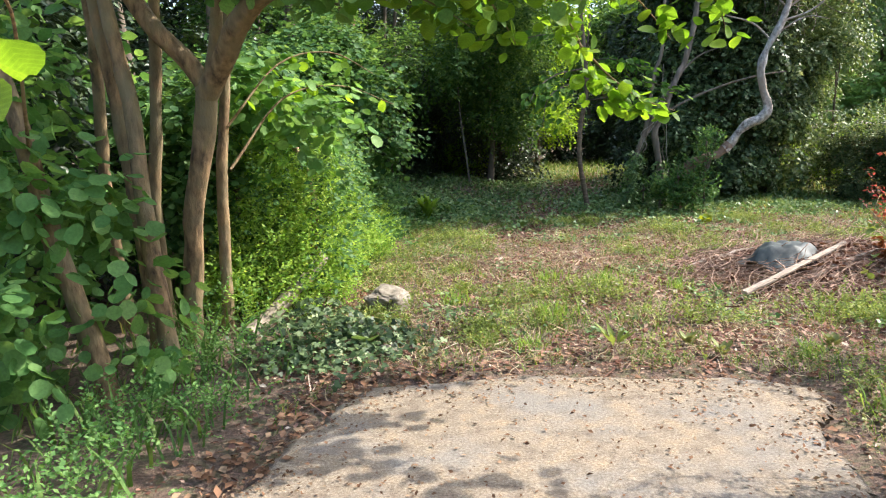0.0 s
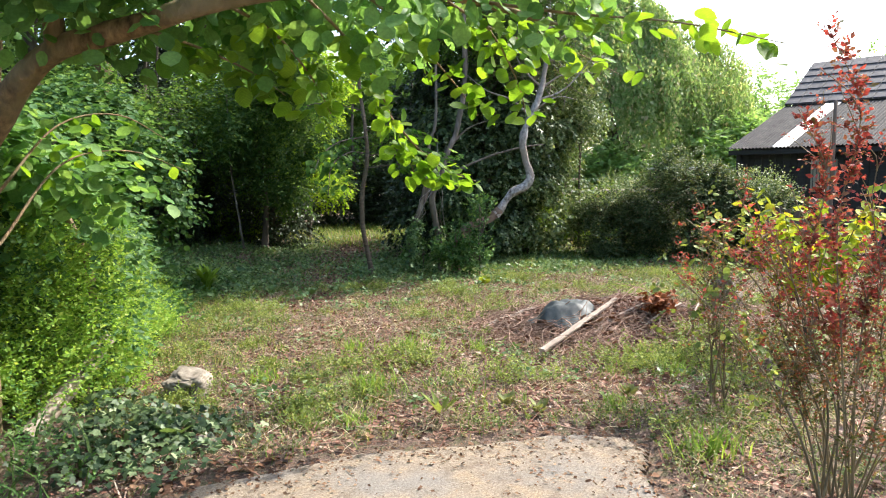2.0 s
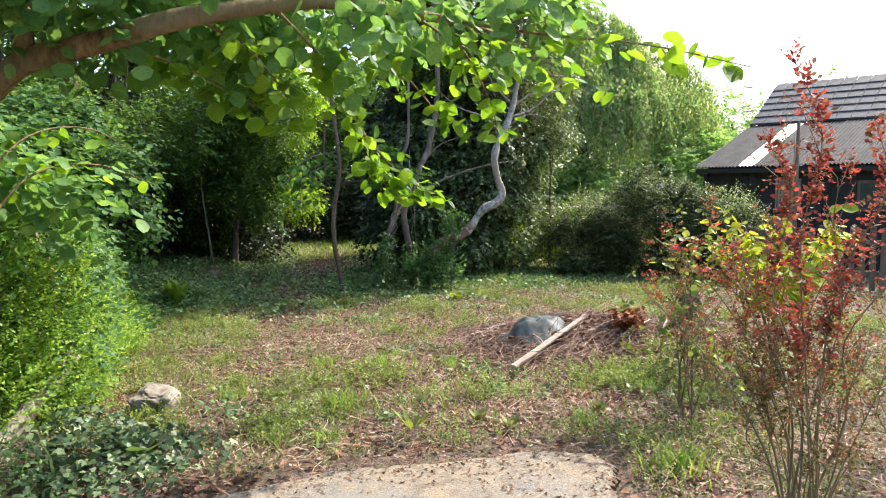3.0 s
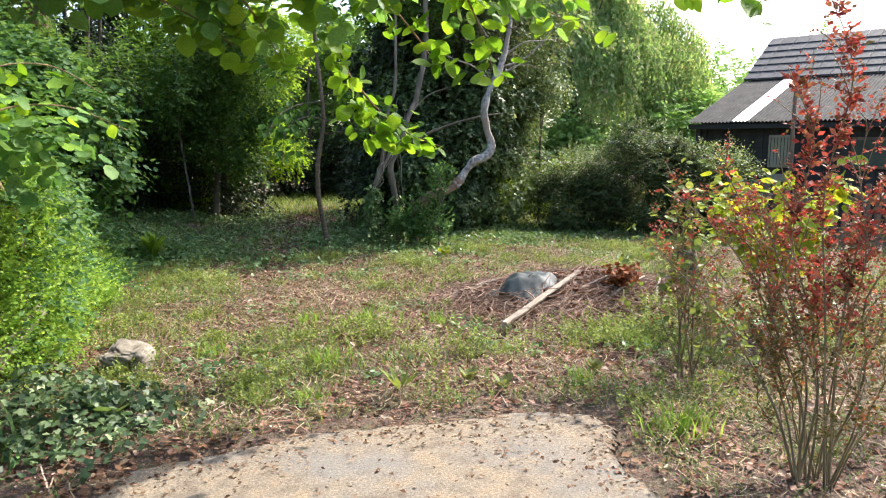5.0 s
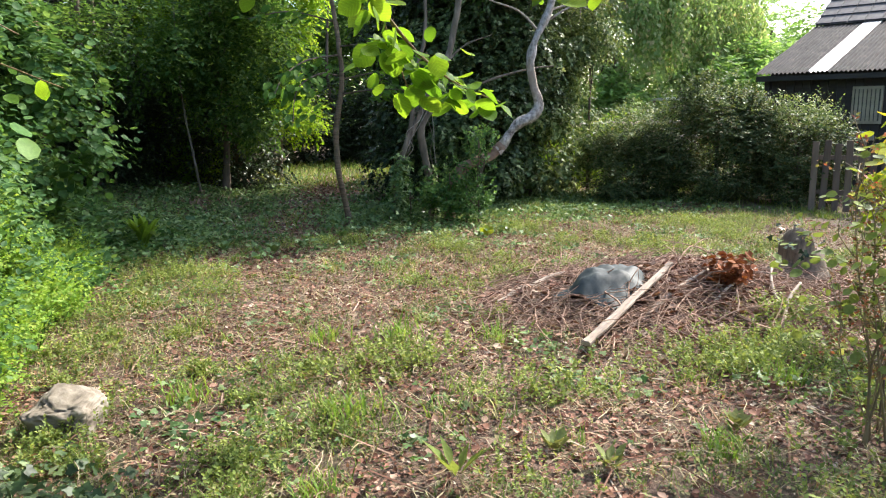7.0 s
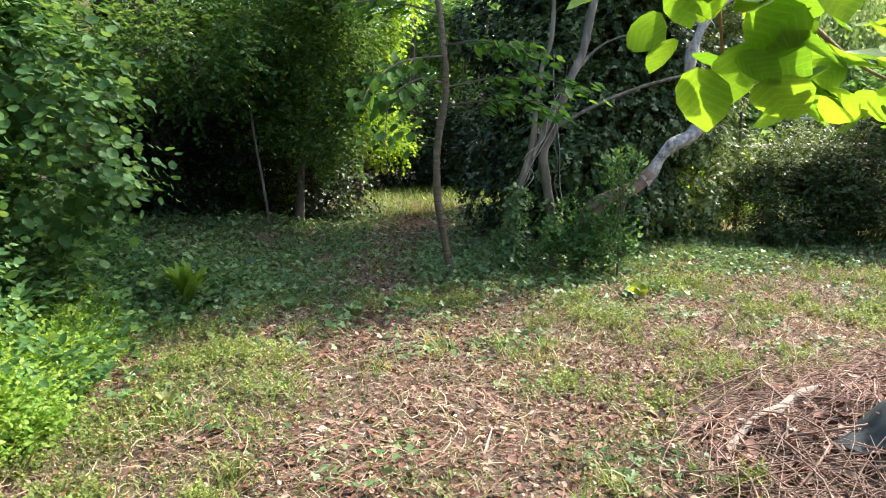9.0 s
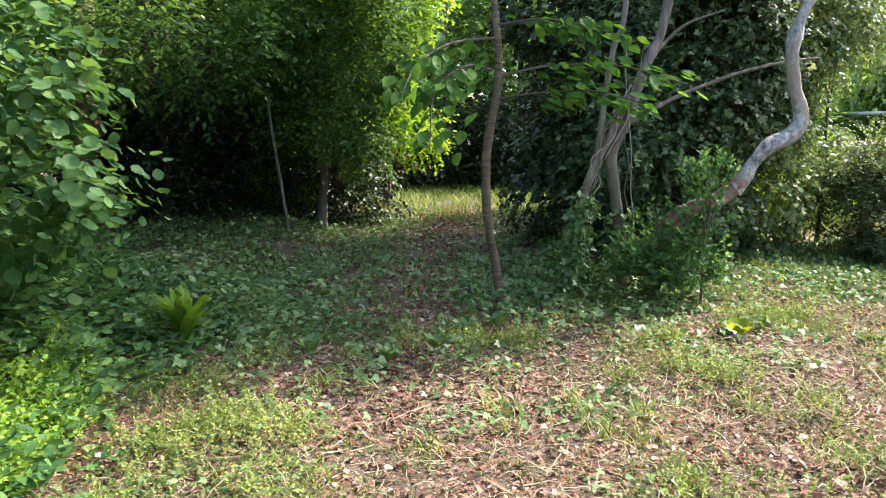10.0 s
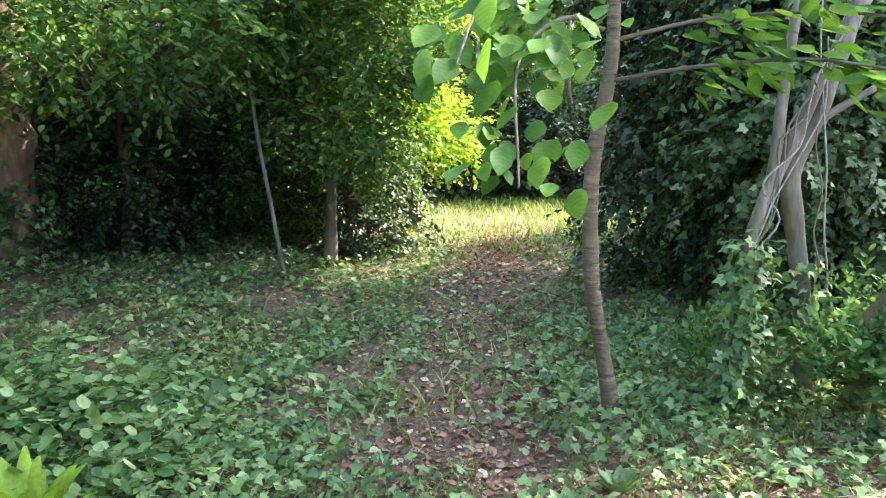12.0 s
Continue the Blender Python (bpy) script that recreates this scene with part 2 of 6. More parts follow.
def bark_material(name, dark, light, scale=9.0, stretch=(1, 1, 0.18), depth=0.6, moss=None):
    m, nodes, links, bsdf = material(name)
    n = noise_tex(nodes, links, scale, 6.0, stretch=stretch)
    col = ramp(nodes, links, n, [(0.32, dark), (0.68, light)])
    spots = ramp(nodes, links, noise_tex(nodes, links, 2.2, 3.0), [(0.42, (0, 0, 0)), (0.62, (1, 1, 1))])
    col = mixed(nodes, links, col, moss or tuple(0.6 * (a + b) / 2 for a, b in zip(dark, light)), spots)
    links.new(col, bsdf.inputs["Base Color"])
    bsdf.inputs["Roughness"].default_value = 0.85
    bump(nodes, links, bsdf, n, depth, 0.02)
    return m


def plain_material(name, stops, scale=8.0, roughness=0.7, depth=0.25, metallic=0.0, stretch=None, by_object=0.0):
    m, nodes, links, bsdf = material(name)
    n = noise_tex(nodes, links, scale, 6.0, stretch=stretch)
    col = ramp(nodes, links, n, stops)
    if by_object:
        tone = ramp(nodes, links, nodes.new("ShaderNodeObjectInfo").outputs["Random"], [(0, (1 - by_object,) * 3), (1, (1 + by_object,) * 3)])
        col = mixed(nodes, links, col, tone, 1.0, "MULTIPLY")
    links.new(col, bsdf.inputs["Base Color"])
    bsdf.inputs["Roughness"].default_value, bsdf.inputs["Metallic"].default_value = roughness, metallic
    bump(nodes, links, bsdf, n, depth, 0.01)
    return m


WEED_LUSH = leaf_material("lush_weed_leaf", [(0.0, (0.12, 0.17, 0.055)), (0.5, (0.20, 0.255, 0.08)), (0.85, (0.30, 0.38, 0.10)), (1.0, (0.40, 0.42, 0.16))], 0.35, 1.5)
LUSH_GRASS = leaf_material("lush_grass_blade", [(0.0, (0.06, 0.13, 0.035)), (0.7, (0.11, 0.20, 0.05)), (1.0, (0.18, 0.26, 0.08))], 0.3, 1.4)
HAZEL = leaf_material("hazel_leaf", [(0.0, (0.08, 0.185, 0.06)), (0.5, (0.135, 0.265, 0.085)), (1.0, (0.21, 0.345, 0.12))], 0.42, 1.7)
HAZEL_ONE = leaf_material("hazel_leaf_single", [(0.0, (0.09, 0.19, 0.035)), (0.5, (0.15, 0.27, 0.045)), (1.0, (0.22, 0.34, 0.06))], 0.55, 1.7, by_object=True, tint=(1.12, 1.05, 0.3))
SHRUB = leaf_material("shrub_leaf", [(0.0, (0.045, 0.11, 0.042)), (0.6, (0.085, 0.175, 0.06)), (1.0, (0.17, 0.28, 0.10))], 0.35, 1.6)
# brightened green: the sun on the cleavers is put into the colour
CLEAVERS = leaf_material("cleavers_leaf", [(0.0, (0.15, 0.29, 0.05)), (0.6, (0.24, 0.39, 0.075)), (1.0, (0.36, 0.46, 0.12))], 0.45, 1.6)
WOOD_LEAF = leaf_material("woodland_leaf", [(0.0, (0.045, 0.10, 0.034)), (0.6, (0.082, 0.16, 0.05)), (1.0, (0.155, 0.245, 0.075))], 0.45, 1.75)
# lit woodland leaf: the sunlight is put into its yellow-green
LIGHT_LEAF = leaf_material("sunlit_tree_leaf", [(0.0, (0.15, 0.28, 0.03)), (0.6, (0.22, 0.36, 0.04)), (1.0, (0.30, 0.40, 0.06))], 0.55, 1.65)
# pale end of the ramp paints ivy leaves that catch the sky
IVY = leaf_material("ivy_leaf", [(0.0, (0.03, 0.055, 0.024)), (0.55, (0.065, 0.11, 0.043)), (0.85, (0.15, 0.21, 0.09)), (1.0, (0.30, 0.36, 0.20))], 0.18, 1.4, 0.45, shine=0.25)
# evergreen leaf, near black because deep shade is put into its colour
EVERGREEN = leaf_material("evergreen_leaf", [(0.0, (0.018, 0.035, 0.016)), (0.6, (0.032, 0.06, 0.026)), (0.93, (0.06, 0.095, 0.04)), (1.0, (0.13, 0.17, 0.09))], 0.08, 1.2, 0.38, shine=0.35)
# lit copy of the ivy leaf: sunlight put into paler colours
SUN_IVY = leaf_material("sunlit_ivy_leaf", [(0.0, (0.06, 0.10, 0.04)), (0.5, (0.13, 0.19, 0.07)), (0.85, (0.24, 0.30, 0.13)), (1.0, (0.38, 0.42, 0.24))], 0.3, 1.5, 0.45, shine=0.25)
CARPET = leaf_material("ivy_carpet_leaf", [(0.0, (0.06, 0.13, 0.05)), (0.5, (0.14, 0.235, 0.085)), (0.85, (0.23, 0.33, 0.145)), (1.0, (0.31, 0.40, 0.21))], 0.3, 1.4, 0.42, shine=0.3)
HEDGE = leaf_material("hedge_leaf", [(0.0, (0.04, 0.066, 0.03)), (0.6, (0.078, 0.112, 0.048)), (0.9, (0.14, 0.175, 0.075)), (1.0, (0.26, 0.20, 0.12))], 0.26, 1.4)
# willow and far leaves: distance haze is mixed into these pale greens
WILLOW = leaf_material("willow_leaf", [(0.0, (0.18, 0.28, 0.10)), (0.6, (0.28, 0.37, 0.16)), (0.9, (0.42, 0.44, 0.25)), (1.0, (0.50, 0.40, 0.27))], 0.5, 1.5, tint=(1.0, 1.03, 0.6))
FAR_LEAF = leaf_material("far_tree_leaf", [(0.0, (0.14, 0.26, 0.08)), (1.0, (0.28, 0.39, 0.15))], 0.5, 1.5, tint=(1.0, 1.03, 0.6))
RED_LEAF = leaf_material("barberry_leaf", [(0.0, (0.10, 0.045, 0.035)), (0.25, (0.30, 0.075, 0.065)), (0.5, (0.44, 0.12, 0.10)), (0.7, (0.30, 0.16, 0.10)), (1.0, (0.13, 0.15, 0.06))], 0.35, 1.4, tint=(1.2, 0.65, 0.55))
BRONZE_LEAF = leaf_material("barberry_old_leaf", [(0.0, (0.07, 0.075, 0.035)), (0.4, (0.14, 0.15, 0.06)), (0.7, (0.26, 0.14, 0.085)), (0.88, (0.34, 0.10, 0.07)), (1.0, (0.22, 0.26, 0.08))], 0.35, 1.5)
YELLOW_LEAF = leaf_material("yellow_leaf", [(0.0, (0.22, 0.32, 0.04)), (0.7, (0.36, 0.42, 0.05)), (1.0, (0.55, 0.48, 0.04))], 0.4, 1.3)
GRASS = leaf_material("grass_blade", [(0.0, (0.11, 0.19, 0.04)), (0.55, (0.20, 0.30, 0.06)), (0.8, (0.32, 0.36, 0.11)), (1.0, (0.46, 0.38, 0.22))], 0.3, 1.3, 0.5)
TUFT_GRASS = leaf_material("tuft_grass_blade", [(0.0, (0.14, 0.26, 0.05)), (0.7, (0.24, 0.37, 0.08)), (1.0, (0.36, 0.42, 0.14))], 0.4, 1.5)
WEED = leaf_material("weed_leaf", [(0.0, (0.08, 0.125, 0.045)), (0.4, (0.16, 0.215, 0.075)), (0.62, (0.28, 0.30, 0.13)), (0.78, (0.38, 0.30, 0.19)), (1.0, (0.36, 0.17, 0.12))], 0.25, 1.3)
LITTER = leaf_material("dry_leaf", [(0.0, (0.08, 0.035, 0.026)), (0.4, (0.24, 0.115, 0.085)), (0.75, (0.35, 0.20, 0.155)), (0.93, (0.44, 0.31, 0.25)), (1.0, (0.60, 0.51, 0.44))], 0.1, 1.0, 0.75)
FERN = leaf_material("fern_frond", [(0.0, (0.15, 0.27, 0.04)), (1.0, (0.24, 0.36, 0.05))], 0.4, 1.5, by_object=True)
DEAD_FERN = leaf_material("dead_fern", [(0.0, (0.20, 0.06, 0.03)), (1.0, (0.38, 0.15, 0.07))], 0.2, 1.1, 0.7)
HAZEL_BARK = bark_material("hazel_bark", (0.055, 0.03, 0.014), (0.36, 0.225, 0.11), 20.0, stretch=(1, 1, 0.35), depth=0.9, moss=(0.21, 0.16, 0.085))
SAPLING_BARK = bark_material("banded_bark", (0.045, 0.03, 0.02), (0.24, 0.165, 0.11), 14.0, stretch=(0.6, 0.6, 4.0), depth=0.8, moss=(0.13, 0.10, 0.065))
GREY_BARK = bark_material("grey_bark", (0.09, 0.075, 0.062), (0.52, 0.48, 0.44), 22.0, stretch=(1, 1, 0.7), depth=1.0, moss=(0.30, 0.24, 0.19))
BUTT_BARK = bark_material("butt_bark", (0.11, 0.065, 0.045), (0.36, 0.24, 0.17), 14.0, stretch=(0.5, 1, 1), depth=0.8)
TWIN_BARK = bark_material("brown_grey_bark", (0.05, 0.038, 0.03), (0.30, 0.24, 0.19), 15.0, depth=1.0, moss=(0.12, 0.10, 0.07))
BARB_BARK = bark_material("barberry_bark", (0.11, 0.085, 0.045), (0.34, 0.27, 0.15), 16.0)
HUSK = leaf_material("dry_husk", [(0.0, (0.10, 0.05, 0.03)), (0.6, (0.22, 0.115, 0.07)), (1.0, (0.36, 0.24, 0.16))], 0.05, 1.0, 0.8)
DARK_BARK = bark_material("dark_bark", (0.07, 0.05, 0.038), (0.20, 0.15, 0.11), 10.0)
RED_BARK = bark_material("red_bark", (0.07, 0.038, 0.027), (0.33, 0.19, 0.13), 11.0, depth=1.0)
TWIG = bark_material("dry_twig", (0.11, 0.05, 0.032), (0.56, 0.37, 0.26), 14.0, stretch=(1, 1, 1), depth=0.2)
PALE_WOOD = bark_material("weathered_wood", (0.22, 0.16, 0.115), (0.52, 0.43, 0.34), 16.0, stretch=(0.15, 1, 1), depth=0.3)
MULCH = plain_material("leaf_mulch", [(0.3, (0.05, 0.03, 0.022)), (0.5, (0.14, 0.085, 0.06)), (0.7, (0.30, 0.20, 0.15))], 30.0, 0.95, 1.0)
STONE = plain_material("pale_stone", [(0.3, (0.09, 0.07, 0.05)), (0.5, (0.22, 0.185, 0.14)), (0.75, (0.38, 0.34, 0.28))], 9.0, 0.9, 0.8)
SHEET = plain_material("grey_plastic", [(0.3, (0.016, 0.024, 0.024)), (0.7, (0.042, 0.054, 0.052))], 7.0, 0.62, 0.4)
BLACK_BOARD = plain_material("black_boards", [(0.3, (0.012, 0.011, 0.011)), (0.7, (0.035, 0.032, 0.03))], 12.0, 0.75, 0.3, stretch=(0.1, 0.1, 1), by_object=0.25)
TILE = plain_material("roof_tile", [(0.3, (0.034, 0.032, 0.034)), (0.7, (0.085, 0.078, 0.078))], 6.0, 0.7, 0.4, by_object=0.2)
CORRUGATED = plain_material("corrugated_sheet", [(0.25, (0.022, 0.019, 0.017)), (0.55, (0.05, 0.045, 0.042)), (0.8, (0.11, 0.095, 0.075))], 4.0, 0.9, 0.3, by_object=0.12)
CLEAR_STRIP = plain_material("white_rooflight", [(0.3, (0.34, 0.33, 0.36)), (0.7, (0.48, 0.47, 0.50))], 4.0, 0.35, 0.1)
FENCE_WOOD = plain_material("fence_wood", [(0.3, (0.07, 0.048, 0.034)), (0.7, (0.19, 0.14, 0.10))], 10.0, 0.85, 0.3, stretch=(1, 1, 0.1), by_object=0.25)
CREAM = plain_material("cream_paint", [(0.3, (0.22, 0.20, 0.14)), (0.7, (0.34, 0.31, 0.23))], 6.0, 0.6, 0.1)
GLASS_DARK = plain_material("window_glass", [(0.3, (0.05, 0.055, 0.05)), (0.7, (0.09, 0.10, 0.09))], 3.0, 0.08, 0.0)
WHITE = plain_material("white_paint", [(0.3, (0.6, 0.6, 0.58)), (0.7, (0.8, 0.8, 0.78))], 4.0, 0.5, 0.1)


def ground_material():
    m, nodes, links, bsdf = material("soil")
    fine = noise_tex(nodes, links, 38.0, 8.0, rough=0.75)
    soil = ramp(nodes, links, fine, [(0.3, (0.04, 0.026, 0.019)), (0.5, (0.135, 0.085, 0.06)), (0.7, (0.30, 0.20, 0.145))])
    green = ramp(nodes, links, noise_tex(nodes, links, 26.0, 6.0), [(0.3, (0.05, 0.06, 0.025)), (0.7, (0.17, 0.18, 0.07))])
    patch = ramp(nodes, links, noise_tex(nodes, links, 7.0, 8.0, rough=0.75), [(0.48, (0, 0, 0)), (0.62, (0.7, 0.7, 0.7))])
    links.new(mixed(nodes, links, soil, green, patch), bsdf.inputs["Base Color"])
    bsdf.inputs["Roughness"].default_value = 0.95
    bump(nodes, links, bsdf, fine, 0.9, 0.03)
    return m


def concrete_material():
    m, nodes, links, bsdf = material("buff_concrete")
    grit = noise_tex(nodes, links, 70.0, 6.0, rough=0.8)
    col = ramp(nodes, links, grit, [(0.3, (0.08, 0.056, 0.038)), (0.5, (0.225, 0.175, 0.122)), (0.72, (0.40, 0.34, 0.255))])
    grey = ramp(nodes, links, grit, [(0.3, (0.10, 0.09, 0.08)), (0.7, (0.28, 0.26, 0.23))])
    warm = ramp(nodes, links, noise_tex(nodes, links, 9.0, 5.0), [(0.35, (0.72, 0.68, 0.66)), (0.5, (1.0, 1.0, 1.0)), (0.7, (1.2, 1.12, 0.98))])
    col = mixed(nodes, links, col, warm, 1.0, "MULTIPLY")
    worn = ramp(nodes, links, noise_tex(nodes, links, 1.5, 6.0), [(0.48, (0, 0, 0)), (0.62, (0.7, 0.7, 0.7))])
    links.new(mixed(nodes, links, col, grey, worn), bsdf.inputs["Base Color"])
    bsdf.inputs["Roughness"].default_value = 0.92
    bump(nodes, links, bsdf, grit, 0.5, 0.01)
    return m


SOIL, CONCRETE = ground_material(), concrete_material()


# ---- ground ----
def grid_sheet(xs, ys, zfun):
    x, y = np.meshgrid(xs, ys, indexing="ij")
    v = np.stack([x, y, zfun(x, y)], -1).reshape(-1, 3)
    n, m = len(xs), len(ys)
    i, j = np.meshgrid(np.arange(n - 1), np.arange(m - 1), indexing="ij")
    f = np.stack([i * m + j, (i + 1) * m + j, (i + 1) * m + j + 1, i * m + j + 1], -1).reshape(-1, 4)
    return v, f


gx = np.concatenate([[-1500, -400, -120, -50, -25, -12], np.arange(-6, 12.01, 0.075), [14, 18, 25, 40, 80, 200, 600, 1500]])
gy = np.concatenate([[-1500, -400, -120, -40, -15, -7], np.arange(-3, 16.01, 0.075), np.arange(16.5, 26, 0.5), [30, 40, 60, 120, 400, 1500]])
tagged(piece("ground", grid_sheet(gx, gy, height), SOIL), "bare brown soil of a neglected garden", "ground", kind="structure")


def concrete_pad():
    xs, ys = np.arange(-3.2, 2.6, 0.045), np.arange(-4.0, 4.8, 0.045)
    v, f = grid_sheet(xs, ys, lambda x, y: 0.012 * (fbm(x, y, 0.6, 21) - 0.5) + 0.015)
    d = slab_inside(v[:, 0], v[:, 1])
    keep = (d[f] > 0.0).all(1)
    v[:, 2] -= 0.03 * smooth(0.07, 0.0, d)
    f = f[keep]
    used, f = np.unique(f, return_inverse=True)
    v, f = v[used], f.reshape(-1, 4)
    e = np.sort(np.concatenate([f[:, [0, 1]], f[:, [1, 2]], f[:, [2, 3]], f[:, [3, 0]]]), 1)
    lone, count = np.unique(e, axis=0, return_counts=True)
    rim = lone[count == 1]
    low = v - np.array((0, 0, 0.06))
    skirt = np.column_stack([rim[:, 0], rim[:, 1], rim[:, 1] + len(v), rim[:, 0] + len(v)])
    return np.vstack([v, low]), np.vstack([f, skirt])


tagged(piece("pavement", concrete_pad(), CONCRETE), "worn buff concrete pad with a crumbled edge", "concrete pad", kind="structure")


# ---- trees and shrubs ----
def limb_to(foot, end, sag=0.25, seed=0):
    r = np.random.default_rng(seed)
    foot, end = np.array(foot, float), np.array(end, float)
    span = np.linalg.norm(end - foot)
    a = foot + (end - foot) * 0.35 + UP * span * sag * 0.4 + r.normal(0, 0.05 * span, 3)
    b = foot + (end - foot) * 0.7 + UP * span * sag * 0.3 + r.normal(0, 0.05 * span, 3)
    return [foot, a, b, end]


def leafy_tree(name, base, label, category, trunk, r0, r1, crowns, leaf, bark, limbs=6, group="", flare=0.4, seed=0):
    """A tree: trunk line, limbs into the clumps, and crowns given as dicts of clumps and sprays."""
    at = (base[0], base[1], float(height(np.array(base[0]), np.array(base[1]))) - 0.03)
    ob = thing(name, at, label, category, group)
    pts = [np.array((at[0], at[1], at[2]))] + [np.array(p, float) for p in trunk]
    piece("trunk", tube(pts, r0, r1, 10, 0.15, 0.16, flare, seed), bark, ob)
    line = curve_points(pts, 0.15)
    for k, c in enumerate(crowns):
        p, o, mid = clumps(c["at"], c["radii"], c["many"], c["girth"], c["n"], c.get("zmin", 0.3), seed=seed * 13 + k)
        r = np.random.default_rng(seed + k)
        for m in mid[r.choice(len(mid), min(limbs, len(mid)), replace=False)]:
            foot = line[np.argmin(np.abs(line[:, 2] - max(0.3, m[2] * 0.6)))]
            piece("limb", tube(limb_to(foot, m, 0.2, int(r.integers(999))), max(0.012, r1 * 0.7), 0.006, 6, 0.25, 0.1), bark, ob)
        piece("crown", sprays(p, o, c["length"], c["per"], c["size"], c["shape"], c.get("droop", 0.25), c.get("flat", 0.65)), c.get("leaf", leaf), ob, smooth_faces=False)
    return ob


def crown(at, radii, many, girth, n, length, per, size, shape, **more):
    return dict(at=at, radii=radii, many=many, girth=girth, n=n, length=length, per=per, size=size, shape=shape, **more)


# hazel beside the pad: stems out of one stool, a forked one with an arm across the way
HZ = (-1.75, 4.55, 0.02)
hazel = thing("hazel_tree", HZ, "many-stemmed hazel with smooth brown bark and broad leaves", "tree")
def hazel_stem(line, r0, r1, k):
    rooted = line[0][2] < 0
    piece("stem" if rooted else "branch", tube(line, r0, r1, 12, 0.07, 0.14, 0.3 if rooted else 0, k), HAZEL_BARK, hazel)


hazel_stem([(-1.62, 4.28, -0.05), (-1.72, 4.38, 0.5), (-1.80, 4.48, 0.95), (-1.86, 4.55, 1.6), (-1.98, 4.6, 2.25), (-2.2, 4.7, 3.6)], 0.058, 0.035, 0)
hazel_stem([(-1.85, 3.93, -0.05), (-1.98, 3.96, 0.45), (-2.13, 4.0, 0.95), (-2.24, 4.02, 1.5), (-2.45, 4.05, 2.3), (-2.7, 4.1, 3.4)], 0.062, 0.038, 1)
hazel_stem([(-1.95, 4.9, -0.05), (-1.98, 4.85, 0.7), (-2.05, 4.8, 1.6), (-2.12, 4.75, 2.4), (-2.2, 4.8, 3.7)], 0.055, 0.03, 2)
hazel_stem([(-1.98, 5.2, -0.05), (-2.0, 5.15, 0.9), (-1.92, 5.1, 1.6), (-1.85, 5.05, 2.4), (-1.8, 5.0, 3.6)], 0.05, 0.03, 3)
hazel_stem([(-1.78, 5.05, -0.05), (-1.72, 5.0, 0.5), (-1.66, 4.95, 1.0), (-1.55, 4.93, 1.45), (-1.5, 4.9, 1.76)], 0.062, 0.07, 4)
hazel_stem([(-1.60, 5.3, -0.05), (-1.58, 5.3, 0.6), (-1.56, 5.3, 1.2), (-1.5, 5.35, 1.9), (-1.4, 5.4, 3.2)], 0.045, 0.03, 5)
hazel_stem([(-1.5, 4.9, 1.74), (-1.62, 4.85, 1.95), (-1.8, 4.8, 2.15), (-2.0, 4.8, 2.5), (-2.3, 4.7, 3.3)], 0.066, 0.035, 6)
hazel_stem([(-1.5, 4.9, 1.72), (-1.36, 4.78, 1.9), (-1.2, 4.6, 2.1), (-0.98, 4.42, 2.26), (-0.62, 4.25, 2.35), (-0.2, 4.15, 2.48), (0.5, 4.2, 2.62), (1.2, 4.35, 2.62), (1.9, 4.4, 2.5)], 0.078, 0.014, 7)
hazel_stem([(-1.0, 4.43, 2.25), (-1.0, 4.38, 2.45), (-1.02, 4.35, 2.9), (-1.0, 4.3, 3.6)], 0.05, 0.03, 8)
hazel_stem([(-1.5, 4.95, 1.74), (-1.45, 5.0, 2.1), (-1.4, 5.0, 2.6), (-1.3, 5.0, 3.4)], 0.05, 0.03, 9)
hazel_stem([(-2.3, 5.3, -0.05), (-2.35, 5.2, 1.0), (-2.3, 5.1, 2.2), (-2.4, 5.0, 3.4)], 0.05, 0.03, 10)

hazel_twigs = [
    [(0.2, 4.18, 2.57), (0.65, 4.8, 2.35), (1.0, 5.3, 1.98), (1.22, 5.55, 1.62)],
    [(0.5, 4.2, 2.62), (0.9, 4.55, 2.45), (1.25, 4.75, 2.2), (1.5, 4.95, 2.0)],
    [(1.2, 4.35, 2.62), (1.55, 4.65, 2.4), (1.78, 4.85, 2.15), (1.85, 4.95, 2.03)],
    [(-0.2, 4.15, 2.48), (0.1, 4.5, 2.4), (0.35, 4.8, 2.2), (0.5, 5.0, 2.0)],
    [(1.2, 4.35, 2.62), (1.7, 4.0, 2.5), (2.2, 3.7, 2.42), (2.75, 3.5, 2.3)],
    [(1.0, 4.3, 2.62), (1.6, 4.7, 2.5), (2.2, 4.9, 2.45), (2.6, 4.9, 2.3)],
    ]
hazel_twigs += [
    [(-0.6, 4.25, 2.35), (-0.3, 4.5, 2.3), (0.0, 4.7, 2.2), (0.2, 4.9, 2.1)],
    [(0.95, 5.25, 2.02), (1.25, 5.48, 1.78), (1.5, 5.56, 1.63), (1.74, 5.6, 1.55)],
    [(-1.5, 5.3, 1.2), (-1.2, 5.8, 1.7), (-0.8, 6.2, 1.8), (-0.4, 6.5, 1.65)],
    [(-1.5, 5.3, 1.5), (-1.2, 5.7, 1.95), (-0.85, 6.0, 2.05), (-0.55, 6.3, 1.9)],
    [(-2.2, 4.0, 1.4), (-1.6, 2.9, 1.95), (-1.2, 2.0, 1.85), (-0.84, 1.42, 1.66)]]
for k, line in enumerate(hazel_twigs):
    piece("twig", tube(line, 0.011, 0.003, 5, 0.08, 0.1, 0, k), HAZEL_BARK, hazel)

# broad leaves that hang one by one from the twigs over the way
leaf_me = mesh("leaf", *outline([(0.08, 0.24, 0.0), (0.3, 0.42, 0.03), (0.55, 0.44, 0.02), (0.78, 0.3, -0.03), (0.9, 0.13, -0.06)]), True)
leaf_me.materials.append(HAZEL_ONE)


